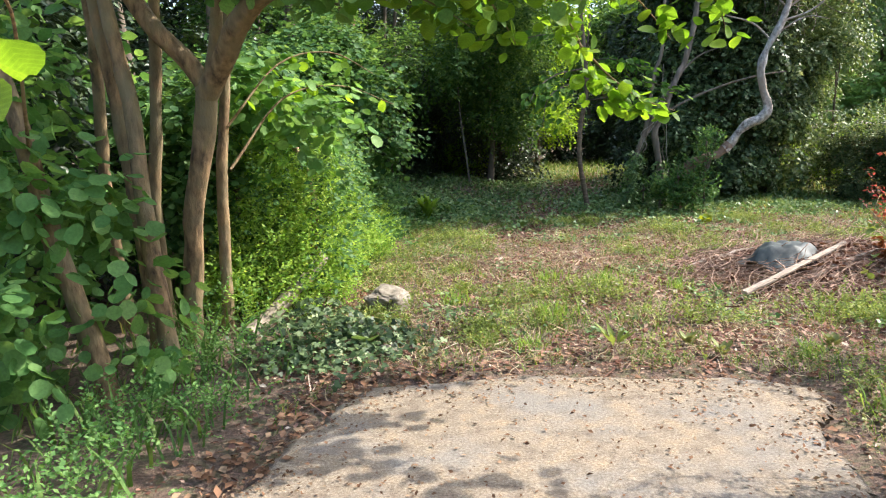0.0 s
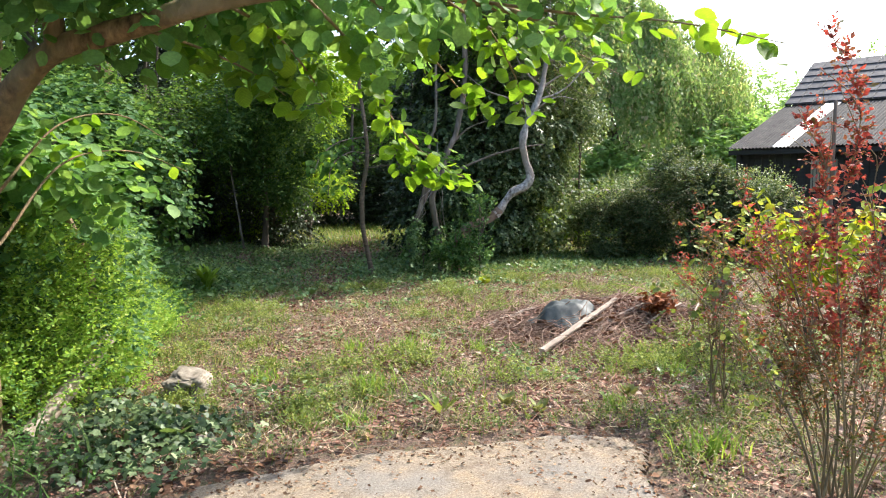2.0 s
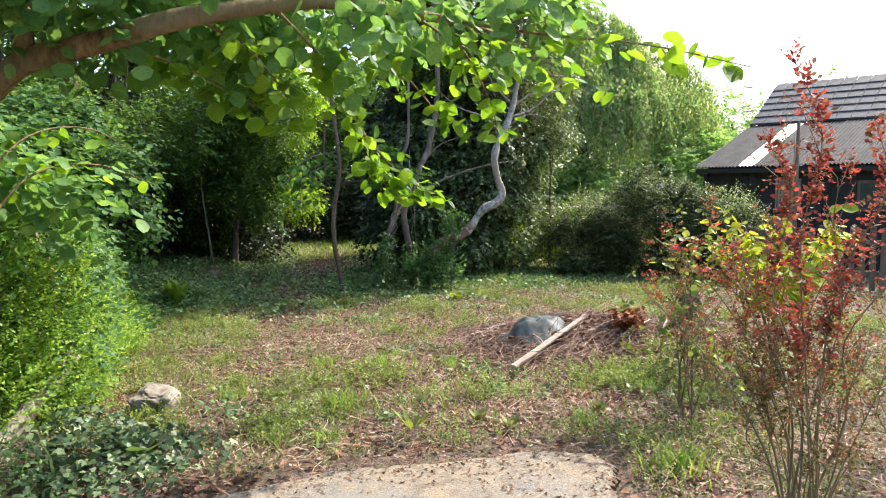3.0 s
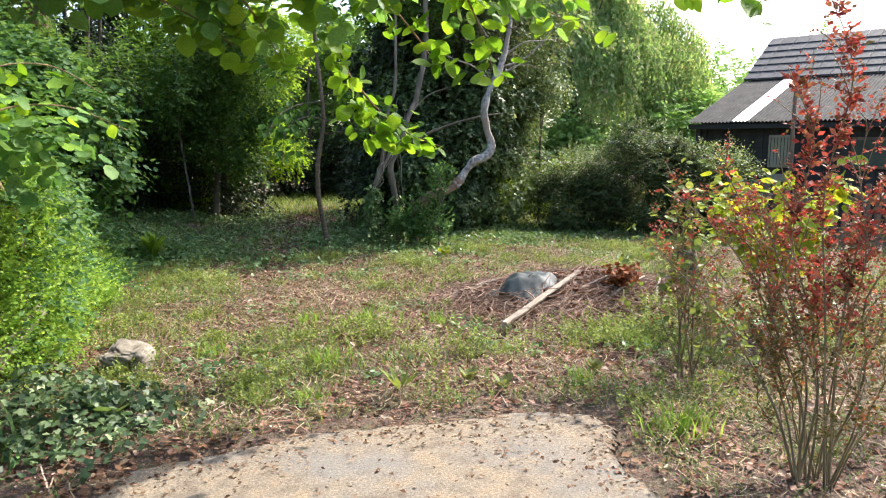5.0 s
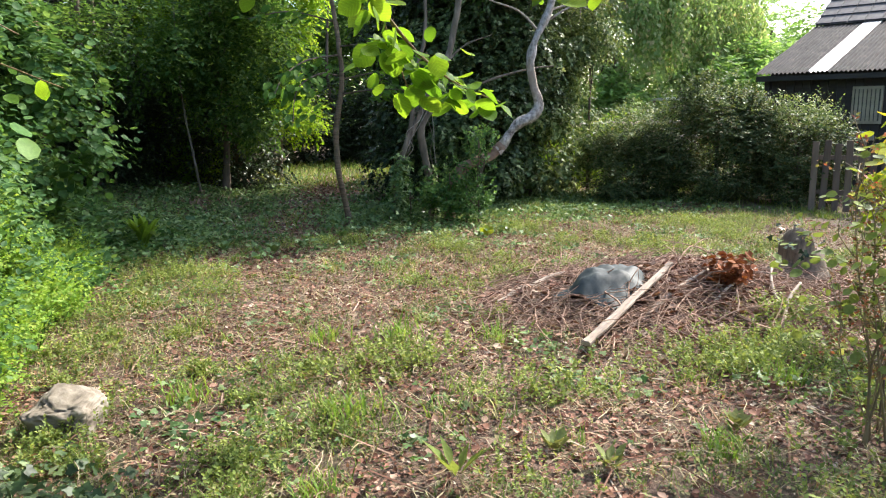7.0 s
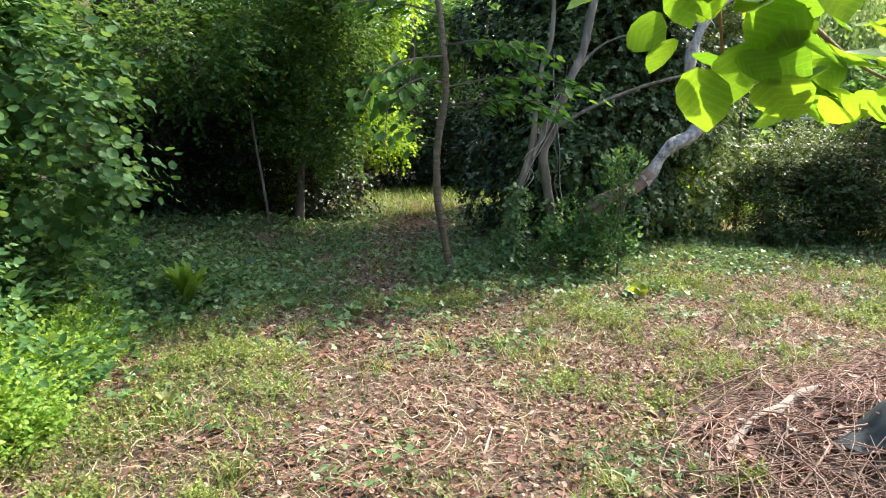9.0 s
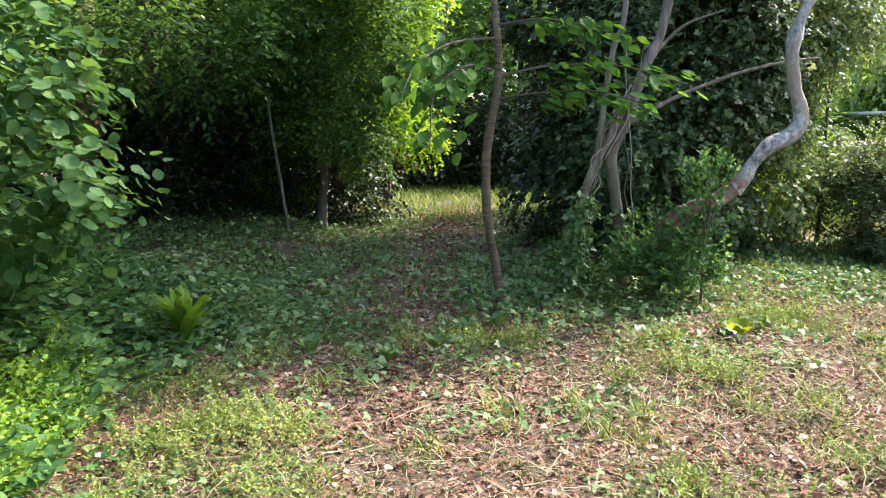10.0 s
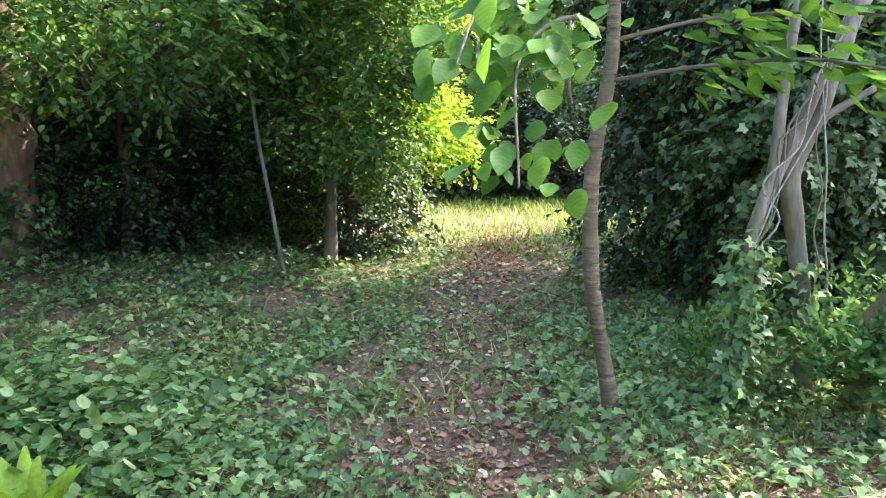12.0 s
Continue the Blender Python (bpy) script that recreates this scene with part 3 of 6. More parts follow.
def single_leaf(at, way, face, size, parent, me=leaf_me):
    y = Vector(way).normalized()
    x = y.cross(Vector(face)).normalized()
    z = x.cross(y)
    ob = new("leaf", me)
    ob.parent = parent
    m = Matrix((x, y, z)).transposed().to_4x4() @ Matrix.Scale(size, 4)
    m.translation = Vector(at) - Vector(ORIGIN[parent.name])
    ob.matrix_basis = m
    return ob


for k, line in enumerate(hazel_twigs):
    c = curve_points(line, 0.05)
    n = (64 if k in (0, 7) else 46) if k < 8 else (20 if k < 10 else 4)
    for i in range(n):
        f = 0.22 + 0.78 * (i + 0.5) / n if k < 10 else 0.80 + 0.20 * (i + 0.5) / n
        p = c[int(f * (len(c) - 1))]
        off = np.array((rng.normal(0, 0.09), rng.normal(0, 0.09), rng.normal(-0.03, 0.05))) * (1.0 if k < 10 else 0.5)
        d = np.array((rng.normal(0.1, 0.7), rng.normal(0, 0.7), -0.45 + rng.normal(0, 0.25)))
        single_leaf(p + off, d, UP + rng.normal(0, 0.42, 3), rng.uniform(0.075, 0.135), hazel)

# the rest of the hazel's leaves: over the arm, along the stems and out of the stool
hz = []
for at, radii, many, girth, n, droop in [
        # the clump at 3.5 m is unseen canopy, added for dappled shade
        ((0.2, 4.5, 2.85), (1.7, 0.8, 0.32), 26, 0.32, 520, 0.5), ((-1.5, 4.6, 3.5), (1.5, 1.6, 0.8), 30, 0.4, 520, 0.3),
        ((-2.75, 4.1, 0.75), (0.5, 0.5, 0.6), 14, 0.26, 70, 0.45), ((-2.9, 4.3, 1.7), (0.6, 0.7, 0.7), 12, 0.3, 150, 0.4),
        ((-1.72, 3.98, 0.62), (0.2, 0.1, 0.42), 8, 0.13, 24, 0.5), ((-2.2, 3.75, 0.85), (0.3, 0.12, 0.6), 10, 0.15, 34, 0.5), ((-3.0, 5.6, 1.4), (0.7, 0.6, 1.3), 22, 0.36, 200, 0.4),
        ((-1.25, 5.95, 1.6), (0.5, 0.45, 0.3), 12, 0.22, 110, 0.35), ((-2.15, 3.6, 0.4), (0.25, 0.25, 0.35), 6, 0.18, 22, 0.5), ((-2.5, 3.75, 1.3), (0.35, 0.2, 0.5), 10, 0.17, 40, 0.5), ((-1.98, 4.1, 1.05), (0.28, 0.08, 0.35), 7, 0.13, 44, 0.5)]:
    p, o, _ = clumps(at, radii, many, girth, n, 0.12, seed=int(abs(at[0] * 100) + at[1] * 10))
    hz.append(sprays(p, o, 0.28, 5, 0.1, ROUND_LEAF, droop, 0.6))
piece("leaves", joined(hz), HAZEL, hazel, smooth_faces=False)

# shrubs in a row along the boundary, past the hazel
for k, (at, radii, n, leaf, size, shape) in enumerate([
        ((-1.95, 6.7, 0.95), (0.8, 0.8, 0.95), 1400, SHRUB, 0.068, ROUND_LEAF), ((-1.9, 8.0, 1.15), (0.8, 0.85, 1.2), 1600, SHRUB, 0.066, ROUND_LEAF),
        ((-1.6, 9.6, 1.35), (0.85, 0.9, 1.45), 2300, SHRUB, 0.07, ROUND_LEAF), ((-2.3, 11.0, 1.3), (1.0, 0.9, 1.5), 1300, SHRUB, 0.08, ROUND_LEAF),
        # the near-black leaf paints the deep shade behind the hazel and the row
        ((-3.6, 6.2, 1.5), (1.0, 1.2, 1.6), 1500, EVERGREEN, 0.09, OVAL_LEAF), ((-3.8, 8.8, 2.0), (1.3, 1.7, 2.1), 1400, EVERGREEN, 0.09, OVAL_LEAF),
        ((-5.0, 8.0, 2.6), (1.4, 1.8, 2.6), 2200, EVERGREEN, 0.1, OVAL_LEAF), ((-4.2, 3.6, 1.6), (1.1, 1.2, 1.8), 1500, EVERGREEN, 0.09, OVAL_LEAF)]):
    leafy_tree("shrub", (at[0], at[1]), "dense green broad-leaved shrub on the garden's edge", "shrub", [(at[0] + 0.1, at[1], 0.8), (at[0] - 0.1, at[1], at[2] + 0.4)],
               0.05, 0.02, [crown(at, radii, 30, 0.36, n, 0.28, 6, size, shape, zmin=0.1, droop=0.35)], leaf, DARK_BARK, 6, "shrubs along the boundary", seed=20 + k)

# ivy-clad trees behind the bent trunk
for k, (x, y, at, radii, n, lab) in enumerate([
        (4.9, 13.2, (4.75, 13.1, 1.9), (1.05, 0.75, 2.0), 4200, 0), (5.95, 13.5, (5.85, 13.4, 2.2), (0.75, 0.8, 2.3), 3600, 0),
        (4.2, 14.2, (4.35, 14.3, 2.2), (0.95, 0.9, 2.3), 2600, 0), (5.5, 15.2, (5.4, 15.4, 2.8), (1.3, 1.2, 2.9), 2400, 0),
        (6.3, 17.2, (6.3, 17.3, 2.2), (1.1, 1.3, 2.2), 1800, 0)]):
    # tree 1 wears the sunlit ivy colour, tree 2 a near-black shaded one
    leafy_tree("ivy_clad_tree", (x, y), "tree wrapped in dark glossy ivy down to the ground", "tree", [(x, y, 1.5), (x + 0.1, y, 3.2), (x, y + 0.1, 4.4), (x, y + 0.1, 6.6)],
               # the crowns at 6.8 m are added above view to cast shade
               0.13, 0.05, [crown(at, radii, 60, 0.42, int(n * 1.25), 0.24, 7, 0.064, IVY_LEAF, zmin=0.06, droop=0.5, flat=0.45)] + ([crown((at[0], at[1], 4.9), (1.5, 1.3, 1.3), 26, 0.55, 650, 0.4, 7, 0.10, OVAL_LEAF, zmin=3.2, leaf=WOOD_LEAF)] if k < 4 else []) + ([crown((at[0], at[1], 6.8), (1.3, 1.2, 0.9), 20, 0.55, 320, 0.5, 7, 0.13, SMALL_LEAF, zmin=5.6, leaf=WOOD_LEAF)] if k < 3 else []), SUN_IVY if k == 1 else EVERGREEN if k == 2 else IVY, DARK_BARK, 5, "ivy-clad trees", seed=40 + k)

# first: leaves added to paint sun on the ivy; second: bush in sunlit leaf colour
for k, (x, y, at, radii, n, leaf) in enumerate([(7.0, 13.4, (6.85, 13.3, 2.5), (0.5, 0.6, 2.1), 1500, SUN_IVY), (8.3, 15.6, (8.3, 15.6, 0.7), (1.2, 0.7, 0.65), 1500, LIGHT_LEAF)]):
    leafy_tree("sunlit_ivy_flank" if k == 0 else "sunlit_bush", (x, y), "paler leaves added as sunlight on the sunny flank of the ivy" if k == 0 else "low sunlit lime-green bush beyond the ivy", "shrub",
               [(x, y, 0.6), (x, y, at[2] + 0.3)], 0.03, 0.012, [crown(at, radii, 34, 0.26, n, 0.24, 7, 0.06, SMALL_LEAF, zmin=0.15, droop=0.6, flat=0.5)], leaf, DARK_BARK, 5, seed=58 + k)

# the pale trunk with an elbow, its lower end reddish
bent = thing("bent_tree", (3.75, 11.35, 0.02), "leaning grey trunk with a sharp elbow and bare twigs", "tree")
piece("butt", tube([(3.62, 11.36, 0.0), (3.6, 11.24, 0.42), (3.68, 11.14, 0.7), (3.84, 11.1, 0.82), (4.09, 11.1, 0.9), (4.28, 11.1, 1.04)], 0.076, 0.064, 14, 0.05, 0.3, 0.1, 3), BUTT_BARK, bent, "reddish brown lower trunk")
piece("trunk", tube([(4.2, 11.1, 0.97), (4.28, 11.1, 1.04), (4.42, 11.1, 1.23), (4.56, 11.1, 1.34), (4.72, 11.1, 1.41), (4.82, 11.1, 1.53), (4.79, 11.1, 1.7),
                     (4.73, 11.1, 1.9), (4.69, 11.1, 2.12), (4.75, 11.1, 2.38), (4.91, 11.1, 2.68), (5.1, 11.2, 3.1), (5.3, 11.4, 3.9), (5.4, 11.6, 4.8)], 0.066, 0.026, 14, 0.05, 0.34, 0.1, 3), GREY_BARK, bent)
for k, line in enumerate([[(5.1, 11.25, 3.0), (5.4, 11.2, 3.2), (5.7, 11.2, 3.25), (6.0, 11.3, 3.3)], [(5.1, 11.25, 3.0), (4.8, 11.3, 3.3), (4.6, 11.4, 3.7)],
                          [(4.95, 11.2, 2.65), (5.3, 11.1, 2.85), (5.6, 11.0, 2.8)], [(5.0, 11.2, 2.8), (5.5, 11.2, 3.0), (5.9, 11.0, 3.5)],
                          [(5.3, 11.4, 3.6), (5.6, 11.3, 3.9), (6.2, 11.3, 4.0)], [(4.9, 11.2, 2.5), (4.6, 11.3, 2.8), (4.2, 11.4, 2.95), (3.9, 11.5, 3.2)]]):
    piece("branch", tube(line, 0.02, 0.004, 6, 0.08, 0.2, 0, k), GREY_BARK, bent)
for i in range(46):
    a = np.array((5.2 + rng.normal(0, 0.35), 11.3 + rng.normal(0, 0.15), 3.0 + rng.uniform(-0.1, 0.9)))
    b = a + np.array((rng.normal(0.15, 0.3), rng.normal(0, 0.2), rng.uniform(-0.5, 0.3)))
    piece("twig", tube([a, (a + b) / 2 + rng.normal(0, 0.04, 3), b], 0.007, 0.002, 4, 0.12, 0.1), DARK_BARK, bent)
p, o, _ = clumps((5.5, 12.0, 4.2), (1.3, 0.9, 1.1), 26, 0.4, 700, 2.2, seed=5)
piece("crown", sprays(p, o, 0.3, 6, 0.07, OVAL_LEAF, 0.3), HEDGE, bent, smooth_faces=False)

# twin trunks with ivy, and the slim sapling in front of the way in
twin = thing("twin_trunk_tree", (3.35, 11.55, 0.02), "pair of leaning grey-brown trunks with ivy on their feet", "tree")
for k, (line, r0, r1) in enumerate([
        ([(3.45, 11.55, 0.0), (3.42, 11.55, 0.5), (3.33, 11.55, 1.0), (3.3, 11.55, 1.25), (3.42, 11.55, 1.52), (3.58, 11.55, 2.0), (3.75, 11.55, 2.4), (3.9, 11.6, 3.4), (3.8, 11.6, 5.6)], 0.054, 0.03),
        ([(2.82, 11.4, -0.02), (2.86, 11.4, 0.4), (2.98, 11.42, 0.9), (3.12, 11.46, 1.2), (3.3, 11.5, 1.5), (3.4, 11.5, 1.75)], 0.042, 0.032),
        ([(3.0, 11.42, 0.95), (3.12, 11.45, 1.3), (3.2, 11.5, 1.75), (3.26, 11.5, 2.15), (3.36, 11.5, 2.5), (3.4, 11.6, 3.6)], 0.03, 0.02),
        ([(3.4, 11.55, 1.5), (3.8, 11.5, 1.72), (4.3, 11.45, 1.92), (4.8, 11.4, 2.05), (5.2, 11.4, 2.1)], 0.022, 0.01),
        ([(3.6, 11.55, 2.05), (3.9, 11.5, 2.35), (4.3, 11.5, 2.5)], 0.018, 0.006)]):
    piece("trunk" if k < 2 else "branch", tube(line, r0, r1, 10, 0.07, 0.2, 0.2 if k < 2 else 0, 60 + k), TWIN_BARK, twin)
for i in range(7):
    a, b = np.array((2.98, 11.39, 0.85)), np.array((3.36, 11.46, 1.72))
    if i > 4:
        a, b = np.array((3.44, 11.48, 0.3)), np.array((3.42, 11.49, 1.6))
    pts = [a * (1 - t) + b * t + np.array((g0, 0.0, 0.0)) for t, g0 in zip(np.linspace(0, 1.0 + 0.25 * (i % 3), 7), rng.normal(0, 0.04, 7))]
    piece("vine", tube(pts, 0.006, 0.004, 5, 0.05, 0.2), GREY_BARK if i % 2 else TWIN_BARK, twin)
# unseen crown, added high up to shade the boundary shrubs
p, o, _ = clumps((3.7, 11.6, 5.8), (1.4, 1.1, 0.9), 22, 0.45, 190, 4.4, seed=31)
piece("crown", sprays(p, o, 0.35, 7, 0.1, OVAL_LEAF, 0.3), WOOD_LEAF, twin, smooth_faces=False)
tw = []
for foot, top, n, r in (((2.82, 11.38, 0.0), (2.98, 11.4, 0.95), 260, 0.075), ((3.45, 11.53, 0.0), (3.36, 11.5, 0.85), 60, 0.08)):
    t = rng.uniform(0, 1, n)[:, None]
    o = unit(np.column_stack([rng.normal(0, 1, n), rng.normal(-0.4, 1, n), rng.normal(0, 0.3, n)]))
    p = np.array(foot) * (1 - t) + np.array(top) * t + o * r * rng.uniform(0.4, 1.1, (n, 1))
    tw.append(sprays(p, o, 0.1, 3, 0.052, IVY_LEAF, 0.5, 0.4))
piece("ivy", joined(tw), CARPET, twin, smooth_faces=False)

sapling = thing("sapling", (2.25, 11.4, 0.0), "slim dark sapling with toothed leaves on level branches", "tree")
piece("trunk", tube([(2.27, 11.4, -0.03), (2.2, 11.38, 0.35), (2.12, 11.35, 0.75), (2.1, 11.35, 1.1), (2.12, 11.35, 1.4), (2.2, 11.35, 1.85), (2.18, 11.35, 2.3), (2.1, 11.4, 3.2), (2.2, 11.4, 4.2)], 0.042, 0.02, 12, 0.06, 0.12, 0.25, 9), SAPLING_BARK, sapling)
sap_branches = [[(2.18, 11.35, 1.72), (2.45, 11.1, 1.76), (2.72, 10.7, 1.76), (2.9, 10.25, 1.66)], [(2.2, 11.35, 1.9), (2.6, 11.2, 1.98), (3.0, 10.8, 1.95), (3.3, 10.4, 1.8)],
                [(2.15, 11.35, 1.95), (1.85, 11.0, 1.95), (1.5, 10.5, 1.75), (1.36, 10.05, 1.36)], [(2.18, 11.35, 2.2), (1.7, 10.9, 2.1), (1.35, 10.4, 1.9), (1.2, 10.1, 1.7)],
                [(2.18, 11.35, 2.3), (2.5, 11.0, 2.3), (2.9, 10.6, 2.15)], [(2.15, 11.4, 2.6), (1.6, 11.4, 2.7), (1.1, 11.4, 2.6)]]
sap_leaf = mesh("leaf", *outline([(0.1, 0.17, 0.0), (0.35, 0.3, 0.03), (0.6, 0.28, 0.02), (0.82, 0.14, -0.04)]), True)
sap_leaf.materials.append(leaf_material("sapling_leaf", [(0.0, (0.05, 0.13, 0.03)), (0.6, (0.09, 0.20, 0.04)), (1.0, (0.15, 0.28, 0.05))], 0.55, 1.5, by_object=True, shine=0.1))
for k, line in enumerate(sap_branches):
    piece("branch", tube(line, 0.012, 0.004, 6, 0.08, 0.1, 0, k), DARK_BARK, sapling)
    c = curve_points(line, 0.04)
    many = 72 if k in (0, 1, 2, 3, 4) else 40
    for i in range(many):
        p = c[int((0.25 + 0.75 * i / many) * (len(c) - 1))] + np.array((rng.normal(0, 0.10), rng.normal(0, 0.10), rng.normal(-0.02, 0.05)))
        d = c[-1] - c[0] + np.array((rng.normal(0, 0.7), rng.normal(0, 0.7), -0.5 + rng.normal(0, 0.2)))
        single_leaf(p, d, UP + rng.normal(0, 0.3, 3), rng.uniform(0.08, 0.15), sapling, sap_leaf)
# upper crown out of view, added to keep sun off the boundary shrubs
p, o, _ = clumps((2.2, 11.6, 4.5), (1.2, 1.1, 0.8), 18, 0.4, 150, 3.2, seed=77)
piece("crown", sprays(p, o, 0.3, 6, 0.1, OVAL_LEAF, 0.4), SHRUB, sapling, smooth_faces=False)

# evergreen shoots round the twin trunks' feet
for k, (x, y, r, h, n) in enumerate([(3.55, 11.15, 0.24, 0.75, 210), (3.9, 11.0, 0.15, 1.15, 150), (3.75, 11.05, 0.2, 0.75, 140), (3.2, 11.75, 0.26, 0.42, 100)]):
    leafy_tree("evergreen_shoot", (x, y), "young upright evergreen with small oval leaves", "shrub", [(x, y, h * 0.5), (x, y, h)], 0.012, 0.005,
               [crown((x, y, h * 0.5), (r, r, h * 0.55), 14, 0.14, n, 0.13, 7, 0.05, OVAL_LEAF, zmin=0.05, droop=-0.5, flat=0.5)], SHRUB, DARK_BARK, 6, seed=90 + k)

# wood on the far side: a light-edged tree by the way in, dark ones round it
def woodland_tree(x, y, at, radii, n, leaf, size, zmin, lab):
    k = len([o for o in ORIGIN if o.startswith("woodland_tree")])
    leafy_tree("woodland_tree", (x, y), lab, "tree", [(x + 0.05, y, 1.2), (x - 0.1, y, 2.6), (x, y, 4.5)], 0.07, 0.03,
               [crown(at, radii, 40, 0.46, n, 0.42, 8, size, OVAL_LEAF if size < 0.1 else SMALL_LEAF, zmin=zmin, droop=0.3, flat=0.85)], leaf, DARK_BARK, 7, "woodland trees", seed=120 + k)


woodland_tree(1.05, 16.1, (1.2, 16.0, 2.9), (0.85, 1.1, 1.75), 3400, WOOD_LEAF, 0.08, 0.95, "feathery green tree at the mouth of the woodland way")
# trees called sunlit carry the sunlight in their leaf colour
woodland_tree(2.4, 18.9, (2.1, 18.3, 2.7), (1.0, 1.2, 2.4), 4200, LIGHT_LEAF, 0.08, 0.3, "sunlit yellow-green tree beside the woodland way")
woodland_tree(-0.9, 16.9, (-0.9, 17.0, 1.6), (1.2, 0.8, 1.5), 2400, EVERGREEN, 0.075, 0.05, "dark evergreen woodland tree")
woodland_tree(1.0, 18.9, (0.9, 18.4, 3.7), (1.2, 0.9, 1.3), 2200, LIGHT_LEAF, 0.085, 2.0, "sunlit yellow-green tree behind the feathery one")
woodland_tree(-3.2, 14.0, (-3.1, 14.0, 3.0), (1.6, 1.6, 2.4), 2000, WOOD_LEAF, 0.1, 1.6, "woodland tree with low spreading leaves")
woodland_tree(-1.1, 16.6, (-0.7, 14.7, 2.6), (1.5, 0.9, 0.5), 750, WOOD_LEAF, 0.085, 1.75, "woodland tree with high level sprays of leaves")
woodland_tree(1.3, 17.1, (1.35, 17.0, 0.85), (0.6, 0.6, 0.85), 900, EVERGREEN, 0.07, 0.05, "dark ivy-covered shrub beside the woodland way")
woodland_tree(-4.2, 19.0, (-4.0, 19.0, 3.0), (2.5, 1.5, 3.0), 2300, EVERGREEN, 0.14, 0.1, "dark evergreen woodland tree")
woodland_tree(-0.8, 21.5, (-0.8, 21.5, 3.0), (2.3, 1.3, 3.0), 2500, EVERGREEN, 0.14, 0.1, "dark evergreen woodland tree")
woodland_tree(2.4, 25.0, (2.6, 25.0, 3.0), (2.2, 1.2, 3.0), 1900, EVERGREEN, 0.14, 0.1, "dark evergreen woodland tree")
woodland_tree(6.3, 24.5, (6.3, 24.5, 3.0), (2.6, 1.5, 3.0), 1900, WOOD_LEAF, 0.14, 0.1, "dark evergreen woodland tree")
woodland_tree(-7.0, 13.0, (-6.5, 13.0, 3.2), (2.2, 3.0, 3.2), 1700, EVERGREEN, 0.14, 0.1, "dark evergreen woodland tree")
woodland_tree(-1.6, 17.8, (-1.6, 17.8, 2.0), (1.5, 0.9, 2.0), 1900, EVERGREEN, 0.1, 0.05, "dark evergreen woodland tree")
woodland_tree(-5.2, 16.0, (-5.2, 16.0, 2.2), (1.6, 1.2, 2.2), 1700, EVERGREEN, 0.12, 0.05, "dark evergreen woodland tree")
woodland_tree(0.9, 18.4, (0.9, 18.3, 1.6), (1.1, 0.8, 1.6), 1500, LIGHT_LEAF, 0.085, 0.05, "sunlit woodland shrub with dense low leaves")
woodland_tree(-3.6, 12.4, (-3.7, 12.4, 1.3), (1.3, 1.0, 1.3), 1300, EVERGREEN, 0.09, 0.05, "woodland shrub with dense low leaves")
# near-black shrubs added as the shade under and beyond the trees
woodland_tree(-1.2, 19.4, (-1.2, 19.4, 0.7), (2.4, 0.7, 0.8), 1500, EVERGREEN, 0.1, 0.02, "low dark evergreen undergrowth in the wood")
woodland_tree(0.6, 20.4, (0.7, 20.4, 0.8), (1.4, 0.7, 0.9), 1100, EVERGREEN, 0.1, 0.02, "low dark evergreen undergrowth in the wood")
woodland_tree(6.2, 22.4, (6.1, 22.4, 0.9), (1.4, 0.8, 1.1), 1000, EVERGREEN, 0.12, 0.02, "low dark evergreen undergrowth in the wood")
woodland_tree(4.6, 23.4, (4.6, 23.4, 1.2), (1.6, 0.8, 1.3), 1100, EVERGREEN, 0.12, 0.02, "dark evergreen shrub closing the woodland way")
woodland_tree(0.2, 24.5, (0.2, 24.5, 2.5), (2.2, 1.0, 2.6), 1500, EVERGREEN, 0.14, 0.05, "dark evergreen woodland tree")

# tall trees over the wood, added high above the way to shade it
for k, (x, y, z, r) in enumerate([(-2.8, 14.6, 6.3, 2.4), (0.2, 20.0, 6.8, 2.6), (-5.5, 18.5, 6.8, 2.8), (-4.6, 11.0, 5.6, 2.0)]):
    leafy_tree("shade_tree", (x, y), "tall woodland tree added for shade, its high crown mostly out of view", "tree", [(x + 0.1, y, 2.0), (x - 0.1, y, 4.5), (x, y, z)], 0.13, 0.06,
               [crown((x, y, z), (r, r, 1.4), 34, 0.7, 750, 0.6, 7, 0.17, SMALL_LEAF, zmin=4.4)], WOOD_LEAF, DARK_BARK, 7, "tall woodland trees", seed=210 + k)

slim = thing("slim_sapling", (0.57, 15.2, 0.1), "thin bare sapling stem in woodland shade", "tree")
piece("trunk", tube([(0.6, 15.2, 0.0), (0.5, 15.2, 0.8), (0.38, 15.2, 1.8), (0.35, 15.2, 3.2)], 0.022, 0.014, 8, 0.15, 0.1, 0.2, 3), TWIN_BARK, slim)
red = thing("red_barked_tree", (-2.0, 15.9, 0.1), "thick reddish trunk with flaking bark and ivy at its foot", "tree")
piece("trunk", tube([(-2.0, 15.9, 0.0), (-1.97, 15.9, 1.2), (-1.9, 15.9, 2.6), (-1.95, 15.9, 5.0)], 0.25, 0.18, 16, 0.12, 0.2, 0.35, 8), RED_BARK, red)
n = 160
o = unit(np.column_stack([rng.normal(0.4, 1, n), rng.normal(-0.5, 1, n), rng.normal(0, 0.2, n)]))
piece("ivy", sprays(np.array((-2.0, 15.9, 0)) + o * 0.3 + UP * rng.uniform(0, 1.1, (n, 1)), o, 0.15, 4, 0.08, IVY_LEAF, 0.4, 0.4), IVY, red, smooth_faces=False)
p, o, _ = clumps((-2.4, 16.5, 5.2), (2.2, 2.0, 1.4), 30, 0.6, 900, 3.4, seed=71)
piece("crown", sprays(p, o, 0.5, 7, 0.12, SMALL_LEAF), WOOD_LEAF, red, smooth_faces=False)

